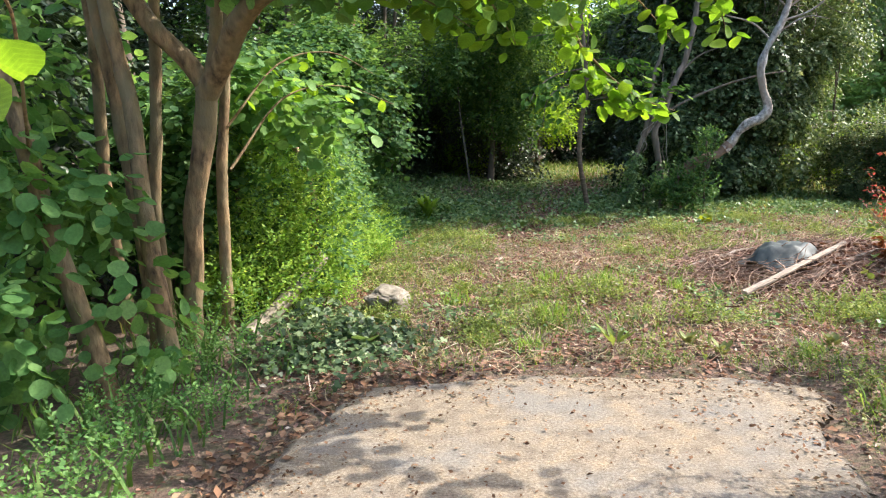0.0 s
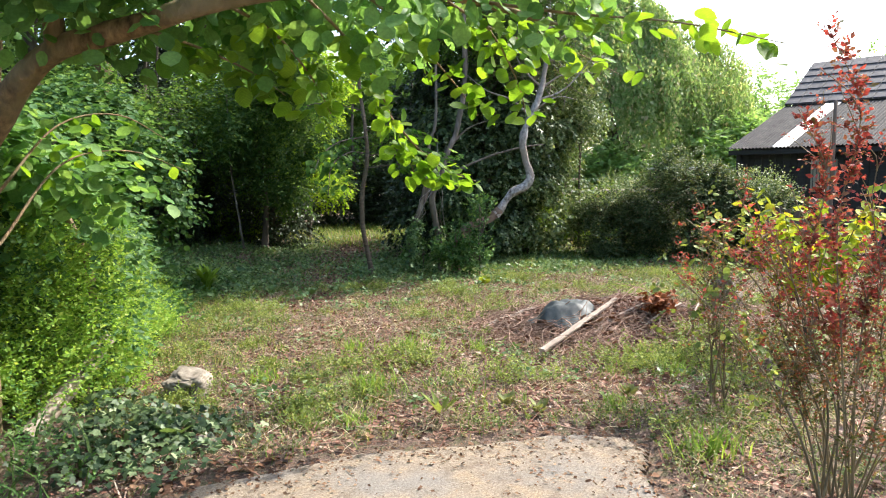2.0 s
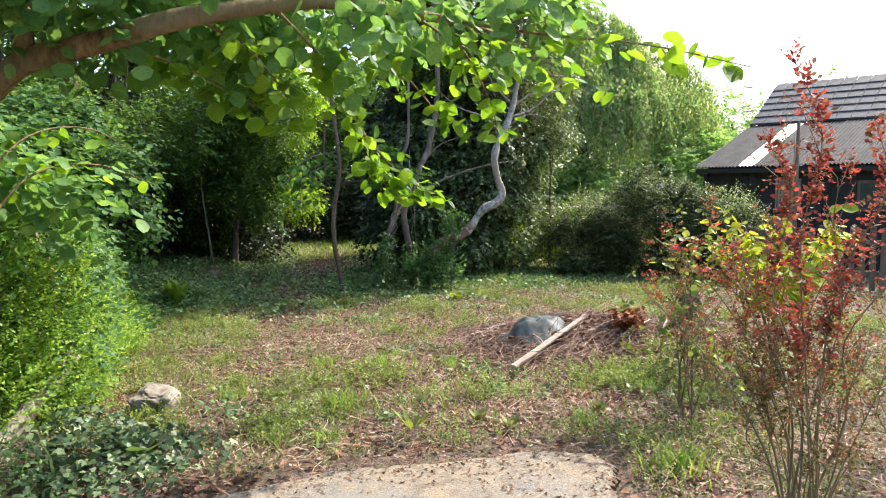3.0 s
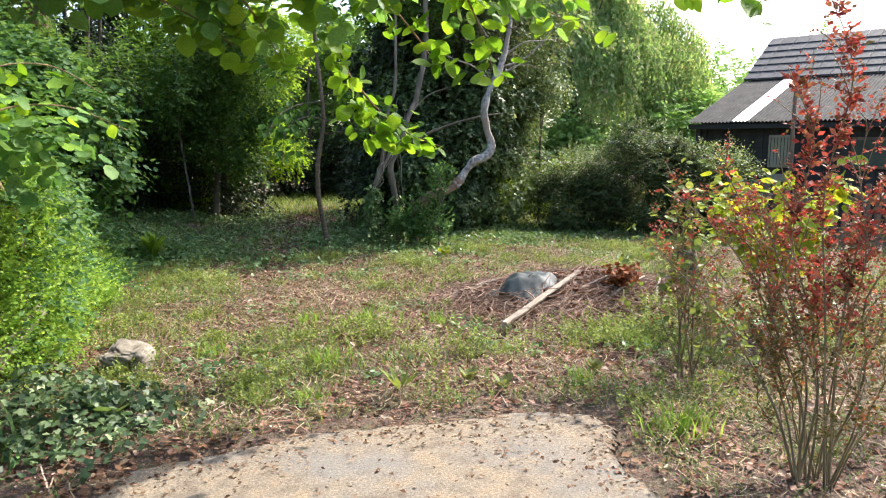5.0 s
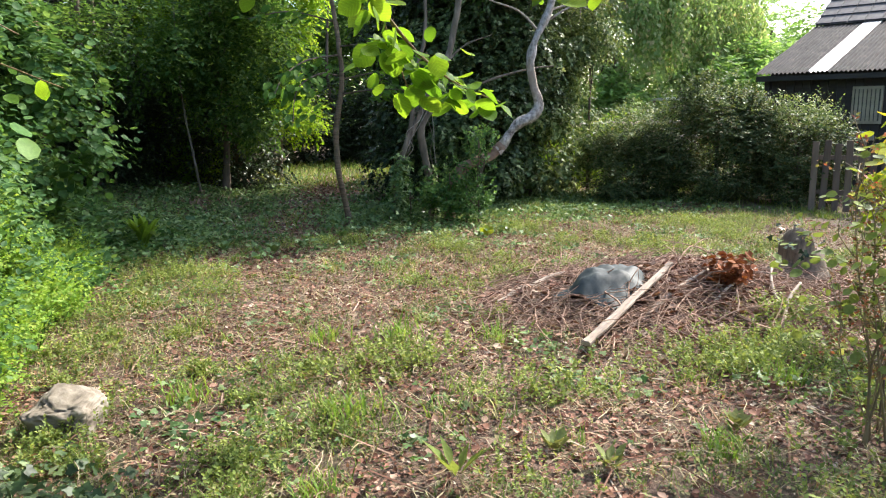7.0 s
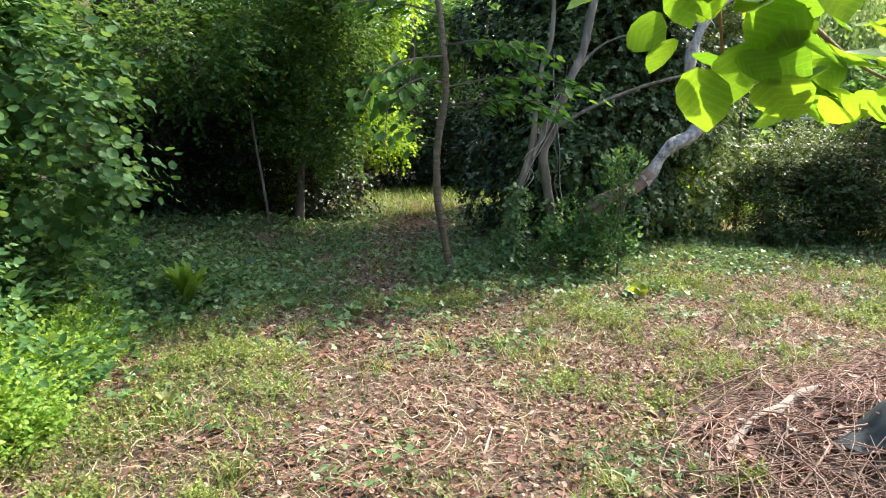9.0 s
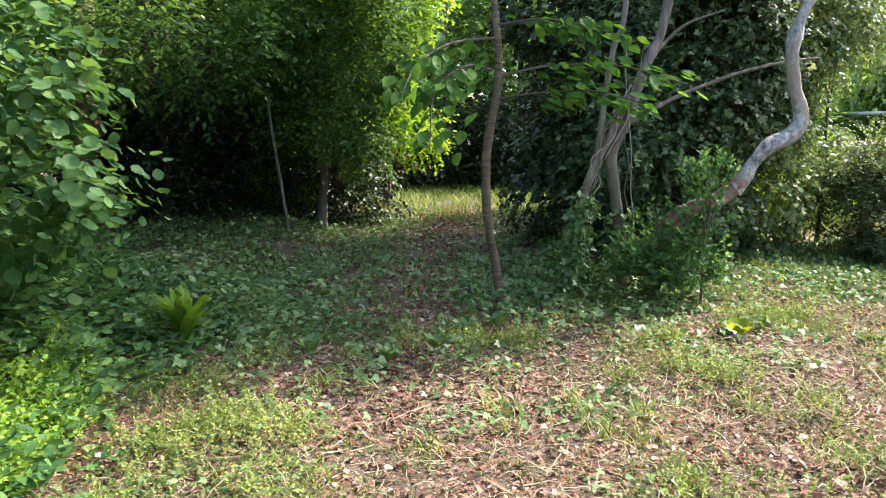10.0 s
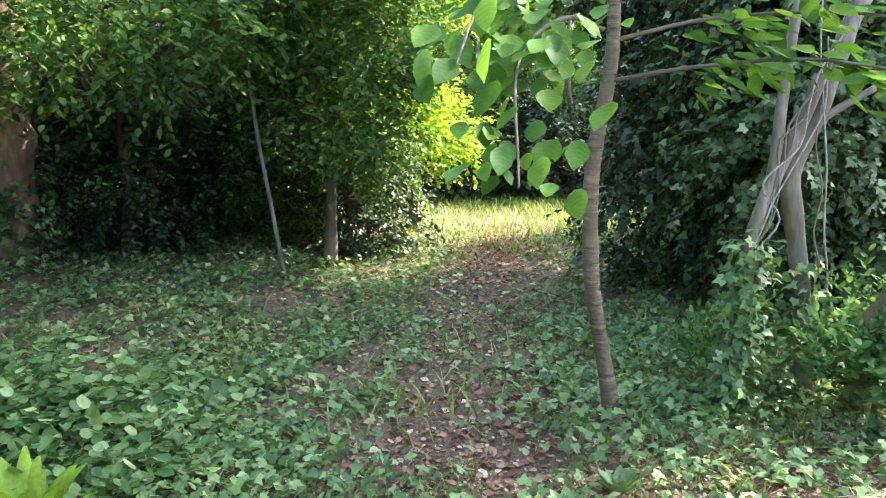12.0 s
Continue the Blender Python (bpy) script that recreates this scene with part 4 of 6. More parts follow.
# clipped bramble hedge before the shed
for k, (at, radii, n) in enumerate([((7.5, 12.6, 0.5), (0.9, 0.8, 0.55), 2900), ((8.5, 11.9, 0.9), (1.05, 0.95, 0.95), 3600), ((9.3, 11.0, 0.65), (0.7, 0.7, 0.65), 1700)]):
    leafy_tree("hedge_bush", (at[0], at[1]), "rounded dark hedge bush with its sunlit top put in as paler leaves", "bush", [(at[0], at[1], 0.5), (at[0], at[1], 1.0)], 0.05, 0.02,
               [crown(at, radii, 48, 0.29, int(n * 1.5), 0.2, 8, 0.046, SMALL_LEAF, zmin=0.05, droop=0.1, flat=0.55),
                # paler second crown paints the sunlight on the hedge's top
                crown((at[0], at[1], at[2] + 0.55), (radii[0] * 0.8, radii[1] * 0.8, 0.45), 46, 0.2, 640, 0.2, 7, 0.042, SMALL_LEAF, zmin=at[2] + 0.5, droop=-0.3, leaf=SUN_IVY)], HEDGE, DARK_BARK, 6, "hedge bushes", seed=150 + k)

# distance: willow with hanging shoots, and rounder trees
def willow(x, y, h, r, n, seed):
    ob = thing("willow_tree", (x, y, 0), "tall weeping willow with long pale hanging shoots", "tree")
    g = np.random.default_rng(seed)
    piece("trunk", tube([(x, y, -0.1), (x + 0.2, y, 2.5), (x, y, h * 0.7)], 0.4, 0.2, 10, 0.4, 0.15, 0.3), DARK_BARK, ob)
    a, q = g.uniform(0, 2 * np.pi, n), np.sqrt(g.uniform(0.08, 1, n))
    lump = 0.75 + 0.35 * value_noise(a * 2.2, q * 3, seed)
    tops = np.column_stack([x + np.cos(a) * q * r * lump, y + np.sin(a) * q * r * lump, h * (1 - 0.38 * q ** 2.2) * (0.8 + 0.25 * value_noise(a * 3.1, q * 4, seed + 1))])
    for i, t in enumerate(tops[:26]):
        piece("limb", tube(limb_to((x, y, h * 0.45), t, 0.3, i), 0.09, 0.02, 6, 0.5, 0.1), DARK_BARK, ob)
    per = 24
    length = g.uniform(1.2, 3.6, n)
    t = np.arange(per) / per
    p = tops[:, None, :] + np.stack([np.cos(a)[:, None] * 0.4 * t[None] ** 0.5, np.sin(a)[:, None] * 0.4 * t[None] ** 0.5, -length[:, None] * t[None]], -1)
    p = p + g.normal(0, 0.05, p.shape)
    keep = p[..., 2] > 0.8
    way = g.normal(0, 0.45, p.shape) - UP
    face = np.stack([np.cos(a), np.sin(a), 0 * a], -1)[:, None, :] + g.normal(0, 0.5, p.shape) + UP * 0.3
    piece("crown", leaves(p[keep], way[keep], face[keep], g.uniform(0.09, 0.18, p.shape[:2])[keep], SMALL_LEAF), WILLOW, ob, smooth_faces=False)
    return ob


willow(14.6, 25.0, 8.6, 4.6, 4200, 3)
willow(20.5, 33.0, 8.5, 5.0, 1500, 4)
for k, (x, y, h, r) in enumerate([(11.2, 29.0, 7.5, 3.2), (27.0, 37.0, 7.0, 4.5), (17.0, 21.5, 3.4, 2.2), (21.0, 25.5, 4.2, 2.6), (34.0, 40.0, 7.0, 5.0), (41.0, 36.0, 8.5, 5.0), (25.0, 28.5, 6.4, 3.8), (31.0, 27.0, 6.6, 3.0), (13.0, 21.5, 2.4, 1.6), (9.8, 24.0, 6.5, 2.4)]):
    leafy_tree("garden_tree", (x, y), "rounded light green tree in the gardens beyond", "tree", [(x, y, h * 0.35), (x + 0.2, y, h * 0.75)], 0.03 * h, 0.05,
               [crown((x, y, h * 0.55), (r * 0.85, r * 0.85, h * 0.42), 46, r * 0.3, 1500, 0.6, 8, 0.19, SMALL_LEAF, zmin=0.3)], FAR_LEAF, DARK_BARK, 6, "trees beyond the garden", seed=170 + k)

# woods that close the place on every side
def far_woods():
    g = np.random.default_rng(9)
    n = 26000
    a = g.uniform(0, 2 * np.pi, n)
    r = g.uniform(0, 1, n)
    lump = value_noise(a * 9, a * 0, 3) * 0.6 + value_noise(a * 23, a * 0, 4) * 0.4
    gap = smooth(radians(20), radians(28), a) * smooth(radians(66), radians(58), a)
    top = (5.0 + 5.0 * lump) * (1 - 0.62 * gap)
    dist = 30 + 4 * lump + 3 * g.uniform(0, 1, n) + 22 * gap
    p = np.column_stack([2 + np.cos(a) * dist, 8 + np.sin(a) * dist, top * r ** 0.8])
    o = unit(np.column_stack([-np.cos(a), -np.sin(a), 0 * a]) + g.normal(0, 0.5, (n, 3)))
    return sprays(p, o, 0.9, 6, 0.55, SMALL_LEAF, 0.2, 0.6)


tagged(piece("far_woods", far_woods(), FAR_LEAF, smooth_faces=False), "leafy woods round the gardens", "woods", kind="stuff")


# ---- barberry shrubs with red young leaves ----
def barberry(at, stems, h, spread, label, fan=(), seed=0, dens=1.0, red_from=0.9):
    """Stems round about, and a fan of longer ones, each (east, north, height, fullness)."""
    ob = thing("barberry_shrub", at, label, "shrub", "barberry shrubs")
    g = np.random.default_rng(seed)
    red_parts, dark_parts = [], []
    for i in range(stems + len(fan)):
        a = 2 * np.pi * (i + g.uniform(0, 0.8)) / stems
        full = 1.0
        lean = spread * g.uniform(0.3, 1.0)
        top = h * g.uniform(0.62, 1.0)
        foot = np.array(at) + np.array((np.cos(a) * 0.07, np.sin(a) * 0.07, -0.03))
        wob = g.normal(0, 0.075, (3, 3))
        line = [foot, foot + np.array((np.cos(a) * lean * 0.3, np.sin(a) * lean * 0.3, top * 0.35)) + wob[0],
                foot + np.array((np.cos(a) * lean * 0.6, np.sin(a) * lean * 0.6, top * 0.7)) + wob[1], foot + np.array((np.cos(a) * lean, np.sin(a) * lean, top)) + wob[2]]
        if i >= stems:
            ex, ey, top, full = fan[i - stems]
            wob = g.normal(0, 0.05, (5, 3)) * np.array((1, 1, 0.3))
            line = [foot + np.array((ex * s ** 1.5, ey * s ** 1.5, top * (1.25 * s - 0.25 * s * s))) + wob[q] * (s > 0) for q, s in enumerate((0.0, 0.3, 0.55, 0.8, 1.0))]
        piece("stem", tube(line, g.uniform(0.003, 0.0055) if i < stems else g.uniform(0.005, 0.0085), 0.002, 6, 0.09, 0.1, 0, i), BARB_BARK, ob)
        c = curve_points(line, 0.02)
        lo = 0.3
        n = int(dens * full * (110 if full > 1.5 else 84) * (1 - lo) * top)
        t = g.uniform(lo, 1, n) ** 0.8
        p = c[(t * (len(c) - 1)).astype(int)]
        o = unit(g.normal(0, 1, (n, 3)) + np.array((0, 0, 0.5)))
        (dark_parts if full > 1.5 else red_parts).append(sprays(p + o * 0.015, o, 0.05, 4, 0.032 if full > 1.5 else 0.024 if i >= stems else 0.02, SMALL_LEAF, -0.3, 0.4, 0.4))
        for j in range(7 if i < stems else 13):
            q = c[int(g.uniform(0.4, 0.95) * (len(c) - 1))]
            e = q + np.array((g.normal(0, 0.1), g.normal(0, 0.1), g.uniform(0.06, 0.27)))
            if i % 2 == 0 or j < 4:
                piece("twig", tube([q, (q + e) / 2 + g.normal(0, 0.02, 3), e], 0.0035, 0.0015, 4, 0.08, 0.1), BARB_BARK, ob)
            n2 = max(3, int(13 * dens))
            pp = q + (e - q) * g.uniform(0.15, 1, (n2, 1))
            o2 = unit(g.normal(0, 1, (n2, 3)))
            red_parts.append(sprays(pp, o2, 0.045, 4, 0.018, SMALL_LEAF, -0.2, 0.4))
    v, f = joined(red_parts)
    mid = v[f].mean(1)[:, 2] + g.normal(0, 0.2, len(f) // 2).repeat(2)
    for low_part, mat, what in ((True, BRONZE_LEAF, "small bronze-green leaves on the lower stems"), (False, RED_LEAF, "small bright red young leaves")):
        pick = f[(mid < at[2] + red_from) == low_part]
        used, order = np.unique(pick, return_inverse=True)
        piece("old_leaves" if low_part else "young_leaves", (v[used], order.reshape(-1, 3)), mat, ob, what, False)
    if dark_parts:
        piece("tall_shoot", joined(dark_parts), RED_LEAF, ob, "dense red leaves on tall shoots", False)
    return ob


barberry((2.48, 2.79, 0.0), 9, 1.0, 0.34, "tall barberry with arching stems and red young leaves",
         ((-0.52, 0.5, 1.4, 0.9), (-0.4, 0.32, 1.3, 0.8), (-0.6, 0.42, 1.15, 0.8), (-0.25, 0.34, 1.55, 0.9), (-0.3, 0.4, 1.1, 0.8), (-0.28, 0.2, 1.4, 0.8),
          (-0.2, 0.04, 2.25, 1.7), (-0.24, 0.08, 1.9, 1.6), (0.1, -0.16, 1.95, 1.7), (0.2, -0.1, 1.8, 1.2), (0.3, -0.3, 1.5, 1.0), (0.1, 0.25, 1.45, 0.9), (0.35, 0.05, 1.3, 0.9)), 3, 0.58)
barberry((3.02, 4.28, 0.0), 7, 0.95, 0.2, "barberry with dark upright stems and bronze leaves",
         ((-0.1, 0.1, 1.25, 0.6), (-0.02, 0.1, 1.4, 0.7), (0.08, -0.06, 1.3, 0.6), (0.15, 0.1, 1.2, 0.6)), 5, 0.35, 1.45)
barberry((3.9, 3.2, 0.0), 7, 1.35, 0.6, "barberry with arching stems and red young leaves", (), 6, 0.7)

yellow = thing("yellow_leaved_shrub", (4.6, 5.1, 0.0), "young shrub with lime yellow-green leaves behind barberry", "shrub")
yl = []
for i in range(12):
    a = i * 0.7
    e = np.array((4.6 + 0.48 * np.cos(a), 5.1 + 0.48 * np.sin(a), 1.02 + 0.42 * ((i * 37) % 10) / 10))
    line = [(4.6, 5.1, -0.02), (4.6 + 0.1 * np.cos(a), 5.1 + 0.1 * np.sin(a), 0.5), e]
    piece("stem", tube(line, 0.008, 0.003, 5, 0.1, 0.1, 0, i), DARK_BARK, yellow)
    c = curve_points(line, 0.04)
    p = c[rng.integers(len(c) // 2, len(c), 26)] + rng.normal(0, 0.05, (26, 3))
    yl.append(sprays(p, unit(rng.normal(0, 1, (26, 3))), 0.1, 2, 0.1, ROUND_LEAF, 0.4, 0.7))
piece("leaves", joined(yl), YELLOW_LEAF, yellow, smooth_faces=False)
low = []
for (x, y, z, n) in ((3.25, 4.2, 0.4, 60), (3.0, 4.4, 0.65, 45), (3.2, 4.45, 0.95, 45), (3.0, 4.3, 1.1, 30), (3.3, 4.3, 1.25, 16)):
    low.append(sprays(np.array((x, y, z)) + rng.normal(0, 0.16, (n, 3)), unit(rng.normal(0, 1, (n, 3))), 0.08, 3, 0.046, ROUND_LEAF, 0.3, 0.7))
weedy = thing("climbing_weed", (3.1, 4.35, 0.0), "yellow-green weed climbing through the barberry", "weed")
piece("leaves", joined(low), WEED_LUSH, weedy, smooth_faces=False)
piece("stem", tube([(3.15, 4.4, -0.02), (3.1, 4.35, 0.5), (3.15, 4.45, 1.0)], 0.006, 0.003, 5, 0.1), DARK_BARK, weedy)

# ---- brush pile with what lies on it ----
pile = thing("brush_pile", (3.6, 6.8, 0.05), "low heap of dead twigs and dry leaves", "brush pile")
PX, PY = 3.75, 6.8


def heap(x, y):
    x, y = np.asarray(x, float), np.asarray(y, float)
    round_off = np.exp(-(((x - PX) / 1.05) ** 2 + ((y - PY) / 0.75) ** 2))
    return (0.13 + 0.2 * (fbm(x, y, 0.45, 31) - 0.5)) * round_off + 0.1 * (fbm(x, y, 0.15, 32) - 0.5) * round_off ** 0.5


def pile_top(x, y):
    return height(np.array(x), np.array(y)) + 0.01 + heap(x, y)


px, py = np.meshgrid(np.linspace(PX - 1.9, PX + 1.7, 70), np.linspace(PY - 1.35, PY + 1.35, 60), indexing="ij")
pz = height(px, py) - 0.02 + heap(px, py)
core = grid_sheet(np.linspace(PX - 1.9, PX + 1.7, 70), np.linspace(PY - 1.35, PY + 1.35, 60), lambda x, y: pz)
inside = (((core[0][:, 0] - PX) / 1.7) ** 2 + ((core[0][:, 1] - PY) / 1.15) ** 2) < 1
piece("litter", (core[0], core[1][inside[core[1]].all(1)]), MULCH, pile)


def stick(g, r):
    a, q = g.uniform(0, 2 * np.pi), np.sqrt(g.uniform(0, 1))
    x, y = PX + 1.7 * q * np.cos(a) * g.uniform(0.8, 1.1), PY + 1.1 * q * np.sin(a) * g.uniform(0.8, 1.1)
    turn, length = g.uniform(-1.2, 2.0), g.uniform(0.15, 0.85)
    pts = []
    bow = g.normal(0, 0.12) * length
    lift = max(0.0, g.normal(0.0, 0.08))
    for t in (-0.5, -0.15, 0.2, 0.5):
        xx, yy = x + t * length * np.cos(turn) - bow * (1 - 4 * t * t) * np.sin(turn), y + t * length * np.sin(turn) + bow * (1 - 4 * t * t) * np.cos(turn)
        pts.append((xx + g.normal(0, 0.02), yy + g.normal(0, 0.02), float(pile_top(xx, yy)) + g.uniform(0.0, 0.05) + lift * (t + 0.5)))
    return tube(pts, r, r * 0.4, 5, 0.12, 0.2)


g = np.random.default_rng(12)
for i in range(280):
    piece("stick", stick(g, g.uniform(0.003, 0.009)), TWIG, pile)
tagged(piece("brushwood", joined([stick(g, g.uniform(0.0015, 0.004)) for i in range(1300)]), TWIG, pile), kind="stuff")


def scatter(n, x0, x1, y0, y1, dens, seed):
    g = np.random.default_rng(seed)
    x, y = g.uniform(x0, x1, n), g.uniform(y0, y1, n)
    keep = g.uniform(0, 1, n) < dens(x, y)
    return x[keep], y[keep]


def off_pile(x, y):
    return 1 - smooth(1.3, 0.9, ((x - PX) / 1.55) ** 2 + ((y - PY) / 1.05) ** 2)


def litter_leaves(x, y, lift, lo, hi, g, shape=SMALL_LEAF):
    n = len(x)
    z = np.array(lift)
    a = g.uniform(0, 2 * np.pi, n)
    way = np.column_stack([np.cos(a), np.sin(a), g.normal(0, 0.25, n)])
    face = UP + g.normal(0, 0.35, (n, 3))
    return leaves(np.column_stack([x, y, z]), way, face, g.uniform(lo, hi, n), shape)


x, y = PX + 0.2 + 0.8 * g.normal(0, 1, 4200), PY + 0.5 * g.normal(0, 1, 4200)
tagged(piece("dry_leaves", litter_leaves(x, y, pile_top(x, y) + 0.01, 0.04, 0.09, g, DRY_LEAF), LITTER, pile, smooth_faces=False), kind="stuff")

# grey plastic sheet, a bent hump half covering the pile
sx = np.linspace(-0.36, 0.36, 26)
sv, sf = grid_sheet(sx, np.linspace(-0.25, 0.25, 20), lambda x, y: 0.13 * np.exp(-(((x + 0.03) / 0.28) ** 2 + ((y - 0.02) / 0.2) ** 2) ** 2.4) + 0.06 * (x > -0.1) * np.maximum(0, 0.12 - np.abs(x - 0.02)) + 0.09 * np.abs(fbm(x, y, 0.16, 41) - 0.5) + 0.05 * (fbm(x, y, 0.07, 42) - 0.5) - 0.16 * np.maximum(0, np.abs(x) + np.abs(y) - 0.34))
sv = sv * 1.12 @ np.array(Matrix.Rotation(radians(-20), 3, "Z")) + np.array((3.18, 6.66, 0.18))
sv2 = np.vstack([sv, sv - np.array((0, 0, 0.006))])
sheet = piece("plastic_sheet", (sv2, np.vstack([sf, sf[:, ::-1] + len(sv)])), SHEET)
tagged(sheet, "crumpled grey-blue plastic sheet on the brush pile", "plastic sheet")

def old_plank():
    """A split, weathered board with a wavy edge and a thinner end."""
    n = 36
    t = np.linspace(-0.5, 0.5, n)
    wide = 0.028 * (1 + 0.22 * (value_noise(t * 14, t * 0, 5) - 0.5)) * (1 - 0.25 * smooth(0.1, 0.5, t))
    thick = 0.015 * (1 + 0.3 * (value_noise(t * 9, t * 0, 6) - 0.5))
    off = 0.02 * (value_noise(t * 4, t * 0, 7) - 0.5)
    ring = np.array([(-1, -0.6), (-0.7, -1), (0.7, -1), (1, -0.5), (0.95, 0.6), (0.6, 1), (0.05, 0.85), (-0.6, 1.05), (-1, 0.5)])
    v = np.stack([np.repeat(t[:, None] * 1.5, 9, 1), off[:, None] + wide[:, None] * ring[None, :, 0], thick[:, None] * ring[None, :, 1]], -1).reshape(-1, 3)
    i, q = np.meshgrid(np.arange(n - 1), np.arange(9), indexing="ij")
    f = np.stack([i * 9 + q, (i + 1) * 9 + q, (i + 1) * 9 + (q + 1) % 9, i * 9 + (q + 1) % 9], -1).reshape(-1, 4)
    return mesh("plank", v, f.tolist() + [list(range(9)), list(range((n - 1) * 9, n * 9))[::-1]])


plank = new("plank", old_plank())
plank.data.materials.append(PALE_WOOD)
plank.matrix_world = Matrix.Translation((3.05, 6.24, 0.21)) @ Euler((radians(8), radians(-9.5), radians(33.8))).to_matrix().to_4x4()
tagged(plank, "weathered pale plank leaning on the brush pile", "plank")
for k, (a, b, r) in enumerate([((3.0, 6.1, 0.07), (3.9, 6.5, 0.3), 0.018), ((3.5, 6.05, 0.1), (4.3, 6.45, 0.28), 0.014), ((2.75, 7.2, 0.1), (3.2, 7.35, 0.16), 0.035), ((3.9, 5.75, 0.06), (4.5, 6.2, 0.2), 0.016), ((4.2, 6.9, 0.2), (4.8, 6.55, 0.14), 0.011), ((2.5, 6.6, 0.06), (3.2, 6.95, 0.2), 0.014), ((4.1, 6.0, 0.1), (4.75, 6.75, 0.2), 0.013), ((2.35, 7.0, 0.05), (2.9, 7.3, 0.12), 0.022)]):
    tagged(piece("pole", tube([a, ((a[0] + b[0]) / 2, (a[1] + b[1]) / 2 + 0.03, (a[2] + b[2]) / 2 + 0.02), b], r, r * 0.7, 7, 0.08, 0.2, 0, k), PALE_WOOD), "pale bare branch lying on the brush pile", "branch")

# dead fern and a tree stump behind the pile
dead = thing("dead_fern", (3.95, 6.35, 0.26), "curled rust-brown dead fern on the brush pile", "fern")
for i in range(12):
    a = i * 0.55
    n = 16
    t = np.linspace(0.1, 1, n)
    arc = np.column_stack([3.95 + np.cos(a) * 0.19 * t, 6.35 + np.sin(a) * 0.15 * t, 0.24 + (0.03 + 0.07 * (i % 3)) * np.sin(t * 1.9)])
    pts = np.repeat(arc, 2, 0)
    side = np.tile([1, -1], n)[:, None] * np.array((-np.sin(a), np.cos(a), 0.2))
    piece("frond", leaves(pts, side + rng.normal(0, 0.3, (2 * n, 3)), UP + rng.normal(0, 0.5, (2 * n, 3)), 0.07, SMALL_LEAF), DEAD_FERN, dead, smooth_faces=False)

STUMP_WOOD = bark_material("stump_wood", (0.05, 0.036, 0.026), (0.34, 0.26, 0.18), 13.0, stretch=(1, 1, 0.25), depth=1.0)
stump = thing("tree_stump", (5.25, 6.95, 0.0), "weathered grey tree stump with ragged top", "stump")
piece("wood", tube([(5.25, 6.95, -0.05), (5.25, 6.95, 0.15), (5.22, 6.96, 0.28), (5.25, 6.95, 0.42)], 0.25, 0.09, 26, 0.03, 0.5, 0.35, 5), STUMP_WOOD, stump)
for i in range(7):
    a, r = i * 0.9, 0.07 + 0.03 * ((i * 7) % 3)
    foot = (5.25 + r * np.cos(a), 6.95 + r * np.sin(a), 0.26)
    piece("splinter", tube([foot, (foot[0] + 0.01, foot[1], 0.36), (foot[0] - 0.02 * np.cos(a), foot[1], 0.38 + 0.03 * ((i * 5) % 4))], 0.06, 0.012, 7, 0.04, 0.3, 0, i), STUMP_WOOD, stump)
n = 14
o = unit(np.column_stack([rng.normal(-0.8, 0.7, n), rng.normal(-0.2, 1, n), rng.normal(0.8, 0.5, n)]))
piece("ivy", sprays(np.array((5.25, 6.95, 0.26)) + o * 0.2, o, 0.1, 3, 0.045, IVY_LEAF, 0.3, 0.5), EVERGREEN, stump, smooth_faces=False)

# ---- stone, log ----
def rock(at, size, seed, label):
    bm = bmesh.new()
    bmesh.ops.create_icosphere(bm, subdivisions=5, radius=1)
    for v in bm.verts:
        d = v.co.normalized()
        v.co = Vector([math.copysign(abs(c) ** 0.55, c) for c in d])
        ridge = abs(noise.noise(d * 2.3 + Vector((seed, 2, 0)))) + 0.5 * abs(noise.noise(d * 5.1 + Vector((0, seed, 1))))
        v.co *= 1.15 + 0.3 * noise.noise(d * 1.5 + Vector((seed, 0, 0))) - 0.55 * max(0.0, 0.22 - ridge) * 2 + 0.07 * noise.noise(d * 11) + 0.04 * noise.noise(d * 23)
        v.co = Vector((v.co.x * size[0], v.co.y * size[1], v.co.z * size[2]))
    me = bpy.data.meshes.new("rock")
    bm.to_mesh(me)
    bm.free()
    me.materials.append(STONE)
    me.polygons.foreach_set("use_smooth", np.ones(len(me.polygons), bool))
    ob = new("rock", me)
    ob.matrix_world = Matrix.Translation(at) @ Euler((0.1, -0.08, 0.4 * seed)).to_matrix().to_4x4()
    return tagged(ob, label, "rock")


rock((-0.45, 5.85, 0.06), (0.155, 0.125, 0.095), 3, "pale weathered limestone block half sunk in weeds")
rock((-0.35, 4.62, 0.03), (0.07, 0.05, 0.04), 5, "small pale stone by the concrete edge")
tagged(piece("log", tube([(-1.4, 5.1, 0.03), (-1.33, 5.35, 0.07), (-1.24, 5.65, 0.15), (-1.13, 5.95, 0.25), (-1.02, 6.3, 0.37)], 0.062, 0.05, 12, 0.05, 0.14, 0, 4), PALE_WOOD), "fallen pale bare log leaning into undergrowth", "log")
tagged(piece("fallen_branch", tube([(-1.25, 6.9, -0.02), (-1.2, 6.9, 0.5), (-1.22, 6.95, 0.9), (-1.35, 6.9, 1.3)], 0.045, 0.03, 8, 0.08, 0.2, 0, 6), HAZEL_BARK), "dead brown stem in the undergrowth", "branch")

# ---- shed, fence ----
SHED_YAW = -65.0    # its long side runs this way from +x
shed_at = Vector((10.75, 13.6, 0))
SM = Matrix.Translation(shed_at) @ Matrix.Rotation(radians(SHED_YAW), 4, "Z")
shed = new("shed")
shed.matrix_world = SM
ORIGIN[shed.name] = np.zeros(3)
